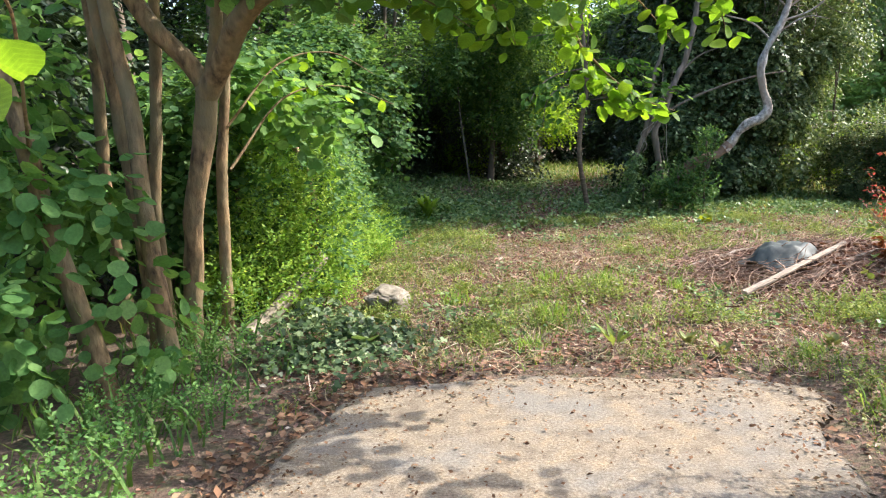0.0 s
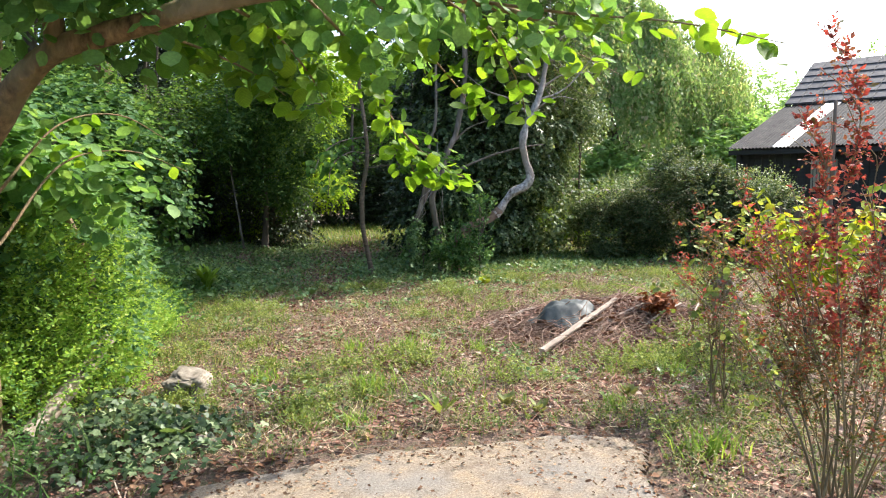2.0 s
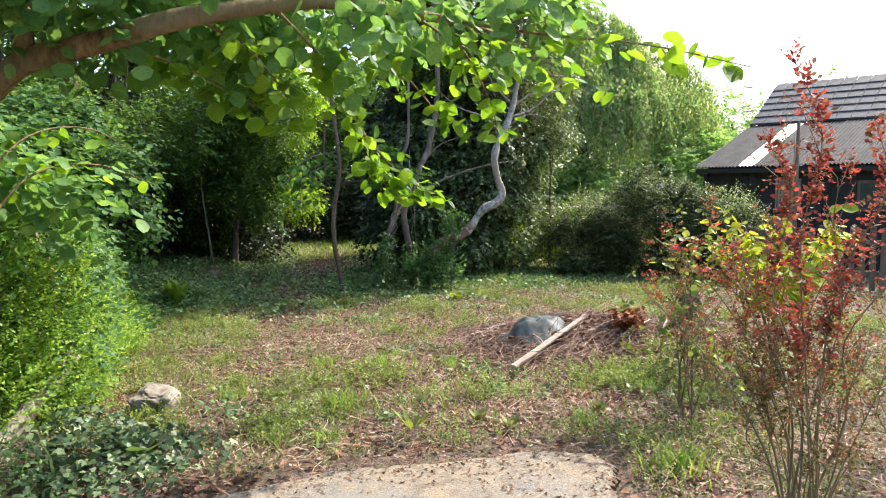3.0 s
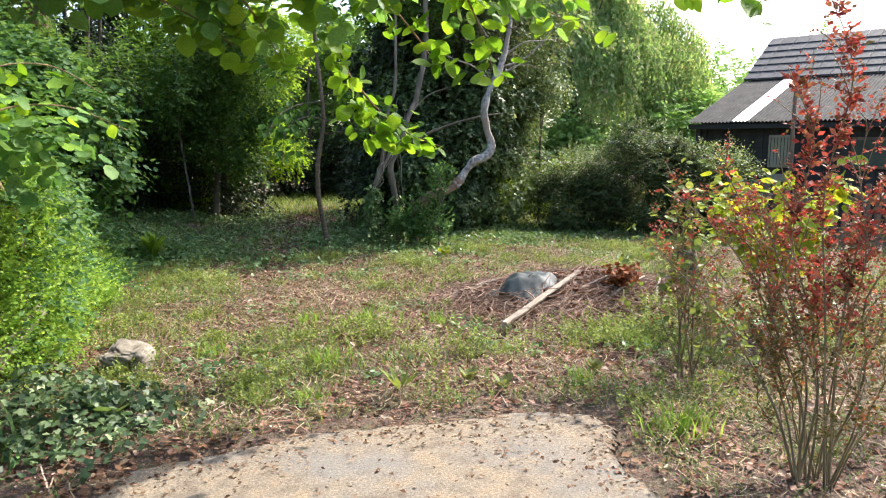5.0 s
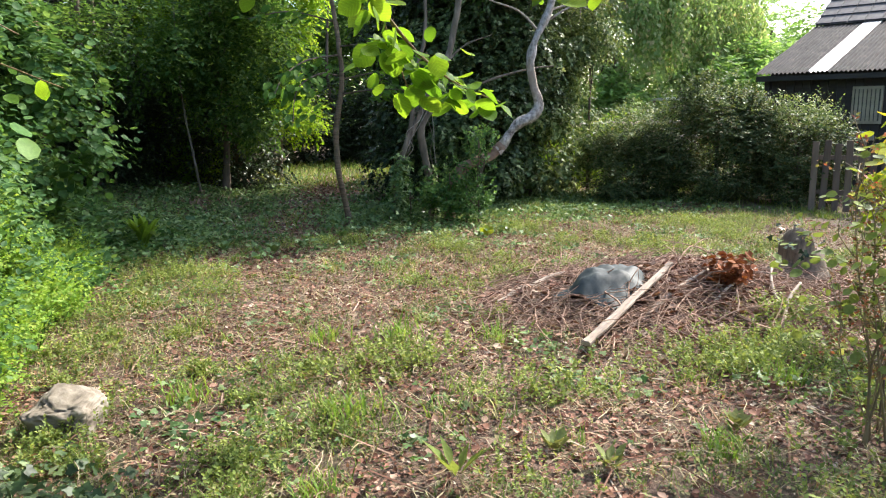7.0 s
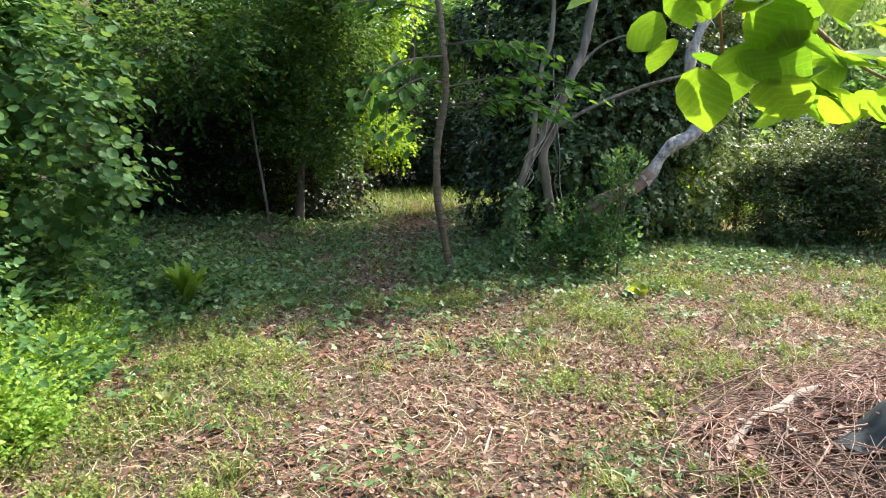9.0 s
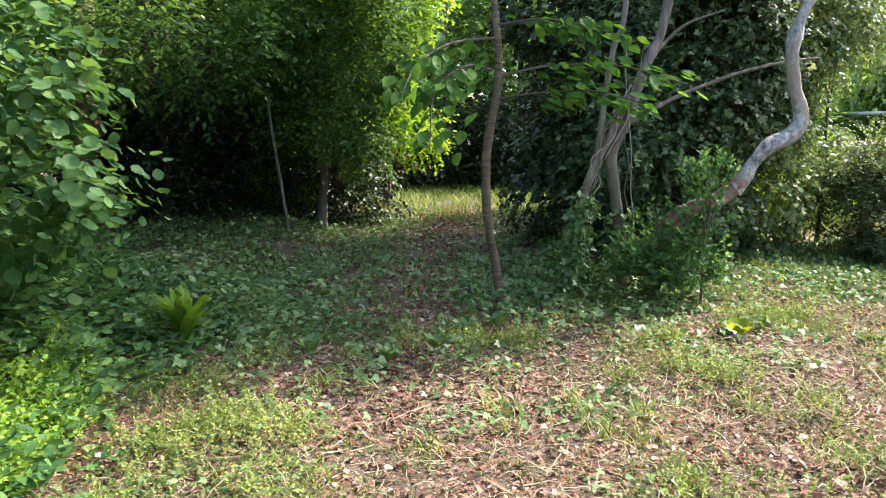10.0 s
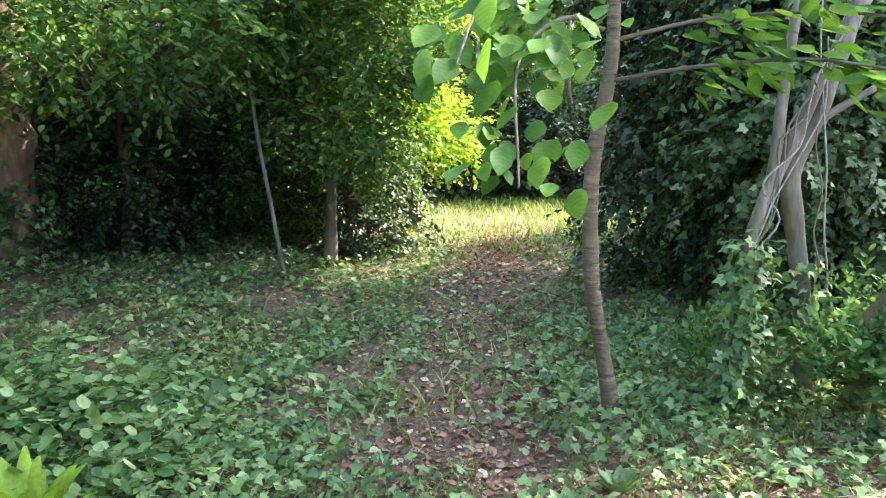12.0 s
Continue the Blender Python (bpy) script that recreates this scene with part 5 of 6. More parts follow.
tagged(shed, "black timber shed with corrugated lean-to roof and tiles above", "shed")


def shed_part(name, me, mat, m, label="", parent=shed):
    ob = new(name, me)
    if not me.materials:
        me.materials.append(mat)
    ob.parent = parent
    ob.matrix_basis = m
    return tagged(ob, label)


EAVE, TOP, RUN = 2.12, 3.2, 3.0
board = worn_box(0.145, 0.025, EAVE + 0.1, 0.006)
for i in range(72):
    shed_part("board", board, BLACK_BOARD, Matrix.Translation((0.25 + i * 0.15, 0.3 + (0.006 if i % 2 else 0), EAVE / 2)))
for i in range(28):
    yy = 0.38 + i * 0.15
    hh = EAVE - 0.12 + yy * 0.36 if yy < RUN else TOP - 0.1 + (yy - RUN) * 0.67
    gb = worn_box(0.025, 0.145, hh, 0.006)
    shed_part("gable_board", gb, BLACK_BOARD, Matrix.Translation((0.18, yy, hh / 2)))
shed_part("inner_wall", worn_box(10.5, 0.04, 1.95, 0.005), BLACK_BOARD, Matrix.Translation((5.5, 0.36, 0.98)))
shed_part("post", worn_box(0.1, 0.1, EAVE - 0.06, 0.01), BLACK_BOARD, Matrix.Translation((0.15, 0.25, EAVE / 2)))


def corrugated(width, length, wave=0.076, depth=0.018):
    xs, ys = np.linspace(0, width, int(width / wave * 8) + 1), np.linspace(0, length, 5)
    v, f = grid_sheet(xs, ys, lambda x, y: depth * np.sin(x / wave * 2 * np.pi) + 0.004 * np.sin(y * 3))
    return mesh("sheet", np.vstack([v, v - np.array((0, 0, 0.006))]), np.vstack([f, f[:, ::-1] + len(v)]), True)


slope = math.atan2(TOP - EAVE, RUN)
SL = math.hypot(TOP - EAVE, RUN)
sheet_me, clear_me = corrugated(0.98, SL + 0.06), corrugated(0.36, SL + 0.06)
sheet_me.materials.append(CORRUGATED)
clear_me.materials.append(CLEAR_STRIP)
xx = 0.0
for i in range(12):
    wide = 0.32 if i == 1 else 0.95
    shed_part("rooflight" if i == 1 else "roof_sheet", clear_me if i == 1 else sheet_me, None, Matrix.Translation((xx, 0, EAVE + (0.012 if i % 2 else 0))) @ Matrix.Rotation(slope, 4, "X"), "white translucent corrugated strip" if i == 1 else "")
    xx += wide
shed_part("fascia", worn_box(10.9, 0.03, 0.1, 0.005), BLACK_BOARD, Matrix.Translation((5.45, 0.05, EAVE - 0.09)))
shed_part("flashing", worn_box(10.9, 0.16, 0.012, 0.003), CORRUGATED, Matrix.Translation((5.45, RUN + 0.03, TOP + 0.05)) @ Matrix.Rotation(slope, 4, "X"))
tile_slope = radians(34)
tile_me = worn_box(0.315, 0.42, 0.028, 0.008)
tile_me.materials.append(TILE)
for r in range(6):
    for c in range(33):
        up = 0.19 + r * 0.34
        shed_part("tile", tile_me, None, Matrix.Translation((0.15 + c * 0.325, RUN + up * math.cos(tile_slope), TOP + 0.05 + up * math.sin(tile_slope))) @ Matrix.Rotation(tile_slope - 0.07, 4, "X"))
shed_part("roof_deck", worn_box(10.6, 2.1, 0.03, 0.005), BLACK_BOARD, Matrix.Translation((5.45, RUN + 1.0 * math.cos(tile_slope), TOP - 0.03 + 1.0 * math.sin(tile_slope))) @ Matrix.Rotation(tile_slope, 4, "X"))
shed_part("back_wall", worn_box(10.5, 0.05, 4.1, 0.005), BLACK_BOARD, Matrix.Translation((5.45, 4.6, 2.05)))
win = shed_part("window", worn_box(0.5, 0.05, 0.66, 0.006), CREAM, Matrix.Translation((1.9, 0.275, 1.52)), "small window with pale slatted blind")
shed_part("pane", worn_box(0.42, 0.02, 0.56, 0.003), GLASS_DARK, Matrix.Translation((0, -0.022, 0)), parent=win)
slat = worn_box(0.05, 0.012, 0.56, 0.003)
for i in range(6):
    shed_part("slat", slat, CREAM, Matrix.Translation((-0.165 + i * 0.066, -0.036, 0)), parent=win)
shed_part("notice", worn_box(0.42, 0.02, 0.16, 0.003), CREAM, Matrix.Translation((1.85, 0.27, 0.98)), "faded pale notice board")
win2 = shed_part("window", worn_box(0.8, 0.05, 0.6, 0.006), FENCE_WOOD, Matrix.Translation((3.6, 0.275, 1.5)))
shed_part("pane", worn_box(0.68, 0.02, 0.48, 0.003), GLASS_DARK, Matrix.Translation((0, -0.022, 0)), parent=win2)

pole = thing("flagpole", (9.4, 9.5, 0), "thin grey wooden pole standing before the shed", "pole")
piece("shaft", tube([(9.4, 9.5, -0.05), (9.4, 9.5, 1.5), (9.42, 9.5, 2.72)], 0.035, 0.03, 8, 0.3, 0.05), FENCE_WOOD, pole)

fence = thing("picket_fence", (9.6, 9.5, 0), "weathered brown picket fence", "fence")
picket = worn_box(0.09, 0.022, 1.02, 0.006)
picket.materials.append(FENCE_WOOD)
fa, fb = Vector((8.9, 10.3, 0.5)), Vector((11.2, 7.4, 0.5))
turn = math.atan2(fb.y - fa.y, fb.x - fa.x)
for i in range(26):
    ob = new("picket", picket)
    ob.parent = fence
    ob.matrix_basis = Matrix.Translation(fa.lerp(fb, i / 25) - Vector((9.6, 9.5, 0)) + Vector((0, 0, 0.03 * math.sin(i * 2.3)))) @ Matrix.Rotation(turn, 4, "Z") @ Matrix.Rotation(0.02 * math.sin(i * 1.7), 4, "Y")
for z in (0.28, 0.78):
    d = Vector((math.sin(turn), -math.cos(turn), 0)) * -0.035
    rail = new("rail", worn_box((fb - fa).length, 0.045, 0.07, 0.006))
    rail.data.materials.append(FENCE_WOOD)
    rail.parent = fence
    rail.matrix_basis = Matrix.Translation((fa + fb) / 2 + d - Vector((9.6, 9.5, 0.5 - z))) @ Matrix.Rotation(turn, 4, "Z")

# low timber fence and table in the next garden
far_fence = thing("timber_fence", (10.5, 18.6, 0), "low pale timber rail fence in the next garden", "fence")
for k, (a, b) in enumerate([((8.2, 17.6), (12.0, 18.6)), ((12.0, 18.6), (16.0, 17.6))]):
    for z in (0.75, 1.12):
        piece("rail", tube([(*a, z), ((a[0] + b[0]) / 2, (a[1] + b[1]) / 2, z + 0.01), (*b, z)], 0.06, 0.055, 8, 0.4, 0.08), PALE_WOOD, far_fence)
for x, y in ((8.2, 17.6), (10.1, 18.1), (12.0, 18.6), (14.0, 18.1), (16.0, 17.6)):
    piece("post", tube([(x, y, -0.1), (x, y, 0.6), (x, y, 1.25)], 0.07, 0.065, 8, 0.3, 0.08), PALE_WOOD, far_fence)
bird = thing("bird_table", (8.4, 16.6, 0), "small weathered bird table on a post", "bird table")
piece("post", tube([(8.4, 16.6, -0.1), (8.4, 16.6, 0.8), (8.4, 16.6, 1.45)], 0.04, 0.035, 8, 0.3, 0.08), PALE_WOOD, bird)
top = box(8.15, 16.4, 1.45, 8.65, 16.8, 1.5)
piece("tray", top, FENCE_WOOD, bird, smooth_faces=False)
shelter = thing("garden_shelter", (14.0, 19.5, 0), "low white flat roof of a garden shelter", "shelter")
piece("roof", box(13.3, 18.9, 1.72, 15.0, 20.5, 1.79), WHITE, shelter, smooth_faces=False)
for x, y in ((13.4, 19.0), (14.9, 19.0), (13.4, 20.4), (14.9, 20.4)):
    piece("post", tube([(x, y, -0.1), (x, y, 0.9), (x, y, 1.73)], 0.05, 0.05, 6, 0.4, 0.05), FENCE_WOOD, shelter)


# ---- ferns, docks and other single plants ----
def strap_fern(at, label, many=13, h=0.42, seed=0):
    ob = thing("fern", at, label, "fern")
    g = np.random.default_rng(seed)
    for i in range(many):
        a = 2 * np.pi * i / many + g.uniform(-0.2, 0.2)
        out, hh = g.uniform(0.12, 0.26), h * g.uniform(0.75, 1.1)
        t = np.linspace(0, 1, 9)
        c = np.column_stack([np.cos(a) * out * t ** 1.6, np.sin(a) * out * t ** 1.6, hh * (t - 0.22 * t ** 3)]) + np.array(at)
        w = 0.04 * np.sin(np.pi * np.clip(t * 0.9 + 0.08, 0, 1)) ** 0.7 * (1 + 0.15 * np.sin(t * 40 + i))
        s = np.array((-np.sin(a), np.cos(a), 0))
        v = np.vstack([c + s * w[:, None], c - np.array((np.cos(a), np.sin(a), 0)) * 0.006, c - s * w[:, None]])
        f = np.array([(r * 9 + j, r * 9 + j + 1, (r + 1) * 9 + j + 1, (r + 1) * 9 + j) for r in (0, 1) for j in range(8)])
        piece("frond", (v, f), FERN, ob)
    return ob


strap_fern((-0.22, 10.65, 0.0), "hart's-tongue fern with glossy upright strap fronds", 24, 0.5, 1)


def rosette(at, name, label, mat, many, size, rise, seed, shape=OVAL_LEAF):
    ob = thing(name, at, label, "weed")
    g = np.random.default_rng(seed)
    for i in range(many):
        a = 2 * np.pi * i / many + g.uniform(-0.3, 0.3)
        way = np.array([(np.cos(a), np.sin(a), rise + g.normal(0, 0.15))])
        base = np.array(at)[None] + way * 0.02 + UP * g.uniform(0, 0.04)
        piece("leaf", leaves(base, way, np.array([(-np.cos(a) * 0.4, -np.sin(a) * 0.4, 1.0)]), np.array([size * g.uniform(0.7, 1.1)]), shape), mat, ob)
    return ob


def on_ground(x, y, dz=0.0):
    return (x, y, float(height(np.array(x), np.array(y))) + dz)


rosette(on_ground(1.1, 4.62), "dock_plant", "lime green dock with narrow upright leaves", WEED_LUSH, 7, 0.17, 1.3, 3, (SMALL_LEAF[0] * np.array((0.5, 1, 1)), SMALL_LEAF[1]))
rosette(on_ground(3.6, 10.05), "burdock_plant", "young yellow-green broad-leaved weed", YELLOW_LEAF, 14, 0.13, 1.1, 4, ROUND_LEAF)
rosette(on_ground(-0.55, 4.75, 0.05), "burdock_plant", "broad grey-green leaved weed at the pad's edge", CARPET, 7, 0.15, 0.6, 6, ROUND_LEAF)
for k, (x, y) in enumerate([(1.73, 10.6), (1.45, 10.3), (2.0, 10.75), (1.1, 10.1), (0.6, 10.4), (1.75, 4.5), (1.62, 4.75), (-0.15, 8.3), (2.9, 9.6), (4.4, 5.2), (3.9, 5.1), (2.5, 4.6)]):
    rosette(on_ground(x, y), "nettle_plant" if k < 5 else "leafy_weed", "leafy bright green weed" if k > 4 else "soft green woodland weed", CARPET if k < 5 else WEED, 18, 0.11 if k < 5 else 0.075, 1.1, 30 + k, OVAL_LEAF)

# ---- ground cover ----
g = np.random.default_rng(33)
WALK_IVY = lambda x, y: smooth(9.0, 11.0, y + 0.9 * (fbm(x, y, 1.2, 8) - 0.5) * 2 - 0.35 * x * (x > 1.6) * 0.6) * smooth(4.4, 3.4, x - 0.35 * np.maximum(y - 11.5, 0) * 3)


def lawn(x, y):
    return smooth(-0.05, -0.2, slab_inside(x, y)) * smooth(-1.3, -0.6, x)


def green(x, y):
    """Patches where weeds stand thick."""
    return smooth(0.46, 0.56, fbm(x, y, 0.7, 51) + 0.2 * (fbm(x, y, 0.16, 52) - 0.5)) * (1 - bare(x, y))


def bare(x, y):
    """Patches that lie under dead leaves."""
    out = np.zeros(np.shape(x))
    for cx, cy, rx, ry, turn in BARE:
        u = (x - cx) * math.cos(turn) + (y - cy) * math.sin(turn)
        v = (y - cy) * math.cos(turn) - (x - cx) * math.sin(turn)
        out = np.maximum(out, np.exp(-((u / rx) ** 2 + (v / ry) ** 2) ** 1.5))
    return out * smooth(0.25, 0.5, fbm(x, y, 0.3, 53))


BARE = [(0.9, 7.7, 1.1, 0.35, 0.6), (2.1, 7.4, 0.8, 0.6, 0.3), (3.7, 6.7, 2.0, 1.3, 0.0), (2.6, 4.9, 0.8, 0.3, -0.2), (1.2, 4.75, 1.3, 0.3, 0.0), (0.5, 7.0, 0.7, 0.4, 0.3), (1.55, 8.4, 0.5, 0.3, 0.2), (1.9, 4.9, 0.7, 0.35, 0.1), (0.0, 7.8, 0.5, 0.25, 0.5), (1.9, 7.7, 0.7, 0.3, 0.2), (2.7, 8.3, 1.0, 0.5, 0.2), (2.6, 9.9, 0.8, 0.35, 0.3), (1.2, 10.2, 0.5, 0.2, 0.4), (1.0, 6.6, 0.5, 0.2, 0.0), (2.4, 3.4, 0.3, 0.4, 0.0)]


def grass_blades(x, y, lo, hi, g, lean=0.5):
    n = len(x)
    a = g.uniform(0, 2 * np.pi, n)
    way = np.column_stack([np.cos(a) * lean * g.uniform(0.3, 1.4, n), np.sin(a) * lean * g.uniform(0.3, 1.4, n), np.ones(n)])
    face = np.column_stack([-np.cos(a), -np.sin(a), np.full(n, 0.6)])
    return leaves(np.column_stack([x, y, height(x, y) - 0.005]), way, face, g.uniform(lo, hi, n), BLADE)


BLADE = (np.array([(-0.03, 0, 0), (0.03, 0, 0), (0.025, 0.55, 0.0), (-0.025, 0.55, 0.0), (0, 1, -0.22)], float), np.array([(0, 1, 2), (0, 2, 3), (3, 2, 4)]))


def stuff(name, geo, mat, label, category):
    return tagged(piece(name, geo, mat, smooth_faces=False), label, category, kind="stuff")


x, y = scatter(110000, -0.9, 9.5, 1.2, 11.5, lambda x, y: lawn(x, y) * off_pile(x, y) * (0.07 + 0.5 * green(x, y)) * (1 - 0.5 * WALK_IVY(x, y)), 61)
stuff("grass", grass_blades(x, y, 0.03, 0.10, g), GRASS, "thin patchy grass among weeds", "grass")
# tufts
tx, ty = scatter(230, -0.8, 9.0, 4.3, 10.8, lambda x, y: lawn(x, y) * off_pile(x, y) * (0.25 + 0.75 * green(x, y)), 62)
k = g.integers(0, len(tx), 6000)
x, y = tx[k] + g.normal(0, 0.06, 6000), ty[k] + g.normal(0, 0.06, 6000)
stuff("grass_tufts", grass_blades(x, y, 0.06, 0.16, g, 0.9), GRASS, "long tufts of grass", "grass")
# low weeds
x, y = scatter(98000, -0.9, 8.0, 1.2, 11.2, lambda x, y: lawn(x, y) * off_pile(x, y) * (0.06 + 0.36 * green(x, y)), 63)
n = len(x)
p = np.column_stack([x, y, height(x, y)])
stuff("low_weeds", sprays(p, np.tile(UP, (n, 1)), 0.08 * (0.5 + fbm(x, y, 0.25, 55)), 8, 0.021, SMALL_LEAF, -0.2, 0.6, 0.7), WEED, "low creeping green weeds", "weeds")
# dry leaves and bits
x, y = scatter(170000, -1.3, 8.0, 1.2, 11.6, lambda x, y: smooth(0.02, -0.12, slab_inside(x, y)) * (0.2 + 0.9 * (1 - green(x, y)) * (0.5 + 0.5 * bare(x, y))), 64)
stuff("leaf_litter", litter_leaves(x, y, height(x, y) + g.uniform(0.002, 0.022, len(x)), 0.010, 0.036, g), LITTER, "dry brown leaf crumbs and bits", "leaves")
x, y = scatter(46000, -1.2, 8.0, 1.2, 11.6, lambda x, y: smooth(0.02, -0.12, slab_inside(x, y)) * (0.12 + 0.88 * (1 - green(x, y)) * (0.4 + 0.6 * bare(x, y))), 84)
stuff("fallen_leaves", litter_leaves(x, y, height(x, y) + g.uniform(0.004, 0.025, len(x)), 0.02, 0.052, g, DRY_LEAF), LITTER, "curled dry brown fallen leaves", "leaves")
x, y = scatter(26000, -2.2, 2.2, -1.0, 4.4, lambda x, y: (slab_inside(x, y) > 0.0) * (0.12 + 0.6 * smooth(0.45, 0.75, fbm(x, y, 0.5, 71)) + 0.8 * smooth(0.4, 0.0, slab_inside(x, y))), 65)
stuff("pad_litter", litter_leaves(x, y, np.full(len(x), 0.022), 0.010, 0.034, g), HUSK, "dry leaves and husks strewn on concrete", "leaves")
# straws and twigs
x, y = scatter(3000, -0.8, 6.5, 3.4, 9.5, lambda x, y: smooth(0.05, -0.1, slab_inside(x, y)) * (1 - 0.7 * green(x, y)), 66)
n = len(x)
a = g.uniform(0, 2 * np.pi, n)
stuff("straw", leaves(np.column_stack([x, y, height(x, y) + 0.012]), np.column_stack([np.cos(a), np.sin(a), g.normal(0.05, 0.1, n)]), UP + g.normal(0, 0.3, (n, 3)), g.uniform(0.08, 0.3, n),
      (np.array([(-0.012, 0, 0), (0.012, 0, 0), (0.008, 1, 0.0), (-0.008, 1, 0.0)], float) * np.array((1.6, 1, 1)), np.array([(0, 1, 2), (0, 2, 3)]))), LITTER, "dead straw and fine twigs", "straw")
# ivy carpet in the wood's shade
x, y = scatter(190000, -5.0, 6.0, 8.2, 20.0, lambda x, y: WALK_IVY(x, y) * (1 - (0.78 + 0.19 * smooth(12.0, 14.0, y)) * path_amount(x, y)) * (1 - bare(x, y)) * (0.12 + 0.88 * smooth(0.34, 0.52, fbm(x, y, 0.5, 81))) * smooth(21, 9.5, y), 67)
n = len(x)
a = g.uniform(0, 2 * np.pi, n)
p = np.column_stack([x, y, height(x, y) + g.uniform(0.01, 0.17, n) * (0.2 + 1.2 * fbm(x, y, 0.35, 82))])
stuff("ivy_carpet", leaves(p, np.column_stack([np.cos(a), np.sin(a), g.normal(-0.15, 0.4, n)]), UP + g.normal(0, 0.5, (n, 3)), g.uniform(0.025, 0.07, n), IVY_LEAF), CARPET, "carpet of ground ivy in shade", "ivy")
x, y = scatter(42000, -3.0, 5.0, 8.8, 19.0, lambda x, y: 0.25 + 0.75 * path_amount(x, y), 68)
stuff("woodland_litter", litter_leaves(x, y, height(x, y) + 0.012, 0.02, 0.055, g, DRY_LEAF), LITTER, "brown leaves on the woodland way", "leaves")
# bright grass where the way comes into the sun
x, y = scatter(9000, 2.0, 7.5, 15.5, 25.0, lambda x, y: smooth(15.5, 18.0, y) * 0.9, 69)
stuff("sunny_grass", grass_blades(x, y, 0.12, 0.3, g, 0.8), GRASS, "sunlit long grass beyond the trees", "grass")

# cleavers and long grass at the foot of the boundary shrubs
def edge(x, y):
    e = np.interp(y, [2.0, 3.4, 4.6, 5.6, 8.0, 10.8], [-1.35, -1.2, -0.95, -0.95, -0.75, -0.6])
    return smooth(0.12, -0.12, x - e - 0.3 * (fbm(x, y, 0.5, 91) - 0.5)) * smooth(-2.6, -1.6, x)


x, y = scatter(42000, -1.8, -0.3, 1.5, 10.0, lambda x, y: (1 - 0.95 * np.exp(-((x + 1.15) / 0.42) ** 2 - ((y - 5.1) / 0.75) ** 2)) * edge(x, y) * smooth(-0.0, -0.15, slab_inside(x, y)) * (0.14 + 0.86 * smooth(5.0, 6.0, y)) * (0.15 + 0.85 * smooth(0.4, 0.55, fbm(x, y, 0.3, 93))), 70)
n = len(x)
tall = np.interp(y, [2.0, 4.0, 5.5, 6.1, 7.2, 8.2], [0.2, 0.22, 0.35, 1.25, 1.15, 0.3]) * smooth(0.2, -0.12, x - np.interp(y, [2.0, 3.4, 4.6, 5.6, 8.0, 10.8], [-1.35, -1.2, -1.15, -1.0, -0.8, -0.65])) ** 0.7 * (0.6 + 0.8 * fbm(x, y, 0.5, 92))
p = np.column_stack([x, y, height(x, y) + tall * g.uniform(0.0, 1.0, n)])
way = unit(np.column_stack([g.normal(0.5, 0.5, n), g.normal(-0.2, 0.5, n), np.full(n, 0.8)]))
# one scatter in two greens: the darker paints shade under the hazel
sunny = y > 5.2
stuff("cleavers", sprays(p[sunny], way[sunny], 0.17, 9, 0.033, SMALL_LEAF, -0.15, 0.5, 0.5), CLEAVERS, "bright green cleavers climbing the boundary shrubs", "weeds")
stuff("shade_weeds", sprays(p[~sunny], way[~sunny], 0.15, 9, 0.026, SMALL_LEAF, -0.15, 0.5, 0.5), HAZEL, "weeds under the hazel with shade put into a darker green", "weeds")
x, y = scatter(8000, -2.6, -0.4, 1.5, 8.8, lambda x, y: (1 - 0.9 * np.exp(-((x + 1.15) / 0.42) ** 2 - ((y - 5.1) / 0.75) ** 2)) * edge(x, y) * (0.12 + 0.5 * smooth(0.45, 0.6, fbm(x, y, 0.35, 94)) + 0.3 * smooth(5.0, 6.0, y)) * smooth(0.0, -0.15, slab_inside(x, y)), 72)
stuff("long_grass", grass_blades(x, y, 0.12, 0.36, g, 0.6), LUSH_GRASS, "long grass under the hazel", "grass")
# ivy at the corner of the pad
x, y = scatter(6500, -1.5, 0.1, 3.8, 5.5, lambda x, y: np.exp(-((x + 0.75) / 0.4) ** 2 - ((y - 4.75) / 0.4) ** 2) * smooth(0.03, -0.08, slab_inside(x, y)), 73)
n = len(x)
a = g.uniform(0, 2 * np.pi, n)
mound = 0.26 * np.exp(-((x + 0.85) / 0.3) ** 2 - ((y - 4.95) / 0.3) ** 2)
p = np.column_stack([x, y, height(x, y) + 0.03 + (mound + 0.06) * g.uniform(0.3, 1, n)])
stuff("corner_ivy", leaves(p, np.column_stack([np.cos(a), np.sin(a), g.normal(-0.1, 0.3, n)]), UP + np.array((0.2, -0.5, 0)) + g.normal(0, 0.4, (n, 3)), g.uniform(0.03, 0.065, n), IVY_LEAF), IVY, "dark ivy clump at the corner of the pad", "ivy")
# reddish leaves gathered along the pad's edge
x, y = scatter(9000, -1.9, 2.6, 2.0, 4.7, lambda x, y: smooth(-0.35, -0.05, slab_inside(x, y)) * smooth(0.1, -0.02, slab_inside(x, y)) * (0.15 + 0.85 * smooth(0.3, -0.3, x)), 75)
stuff("edge_litter", litter_leaves(x, y, np.maximum(height(x, y), 0.0) + g.uniform(0.005, 0.03, len(x)), 0.03, 0.075, g), HUSK, "dark red-brown leaves along the pad's edge", "leaves")
# rough grass of the next garden
x, y = scatter(16000, 4.5, 17.0, 9.5, 22.0, lambda x, y: smooth(12.0, 13.2, y + 0.2 * x - 1.5), 76)
stuff("rough_grass", grass_blades(x, y, 0.12, 0.34, g, 0.8), GRASS, "rough grass beyond the hedge", "grass")
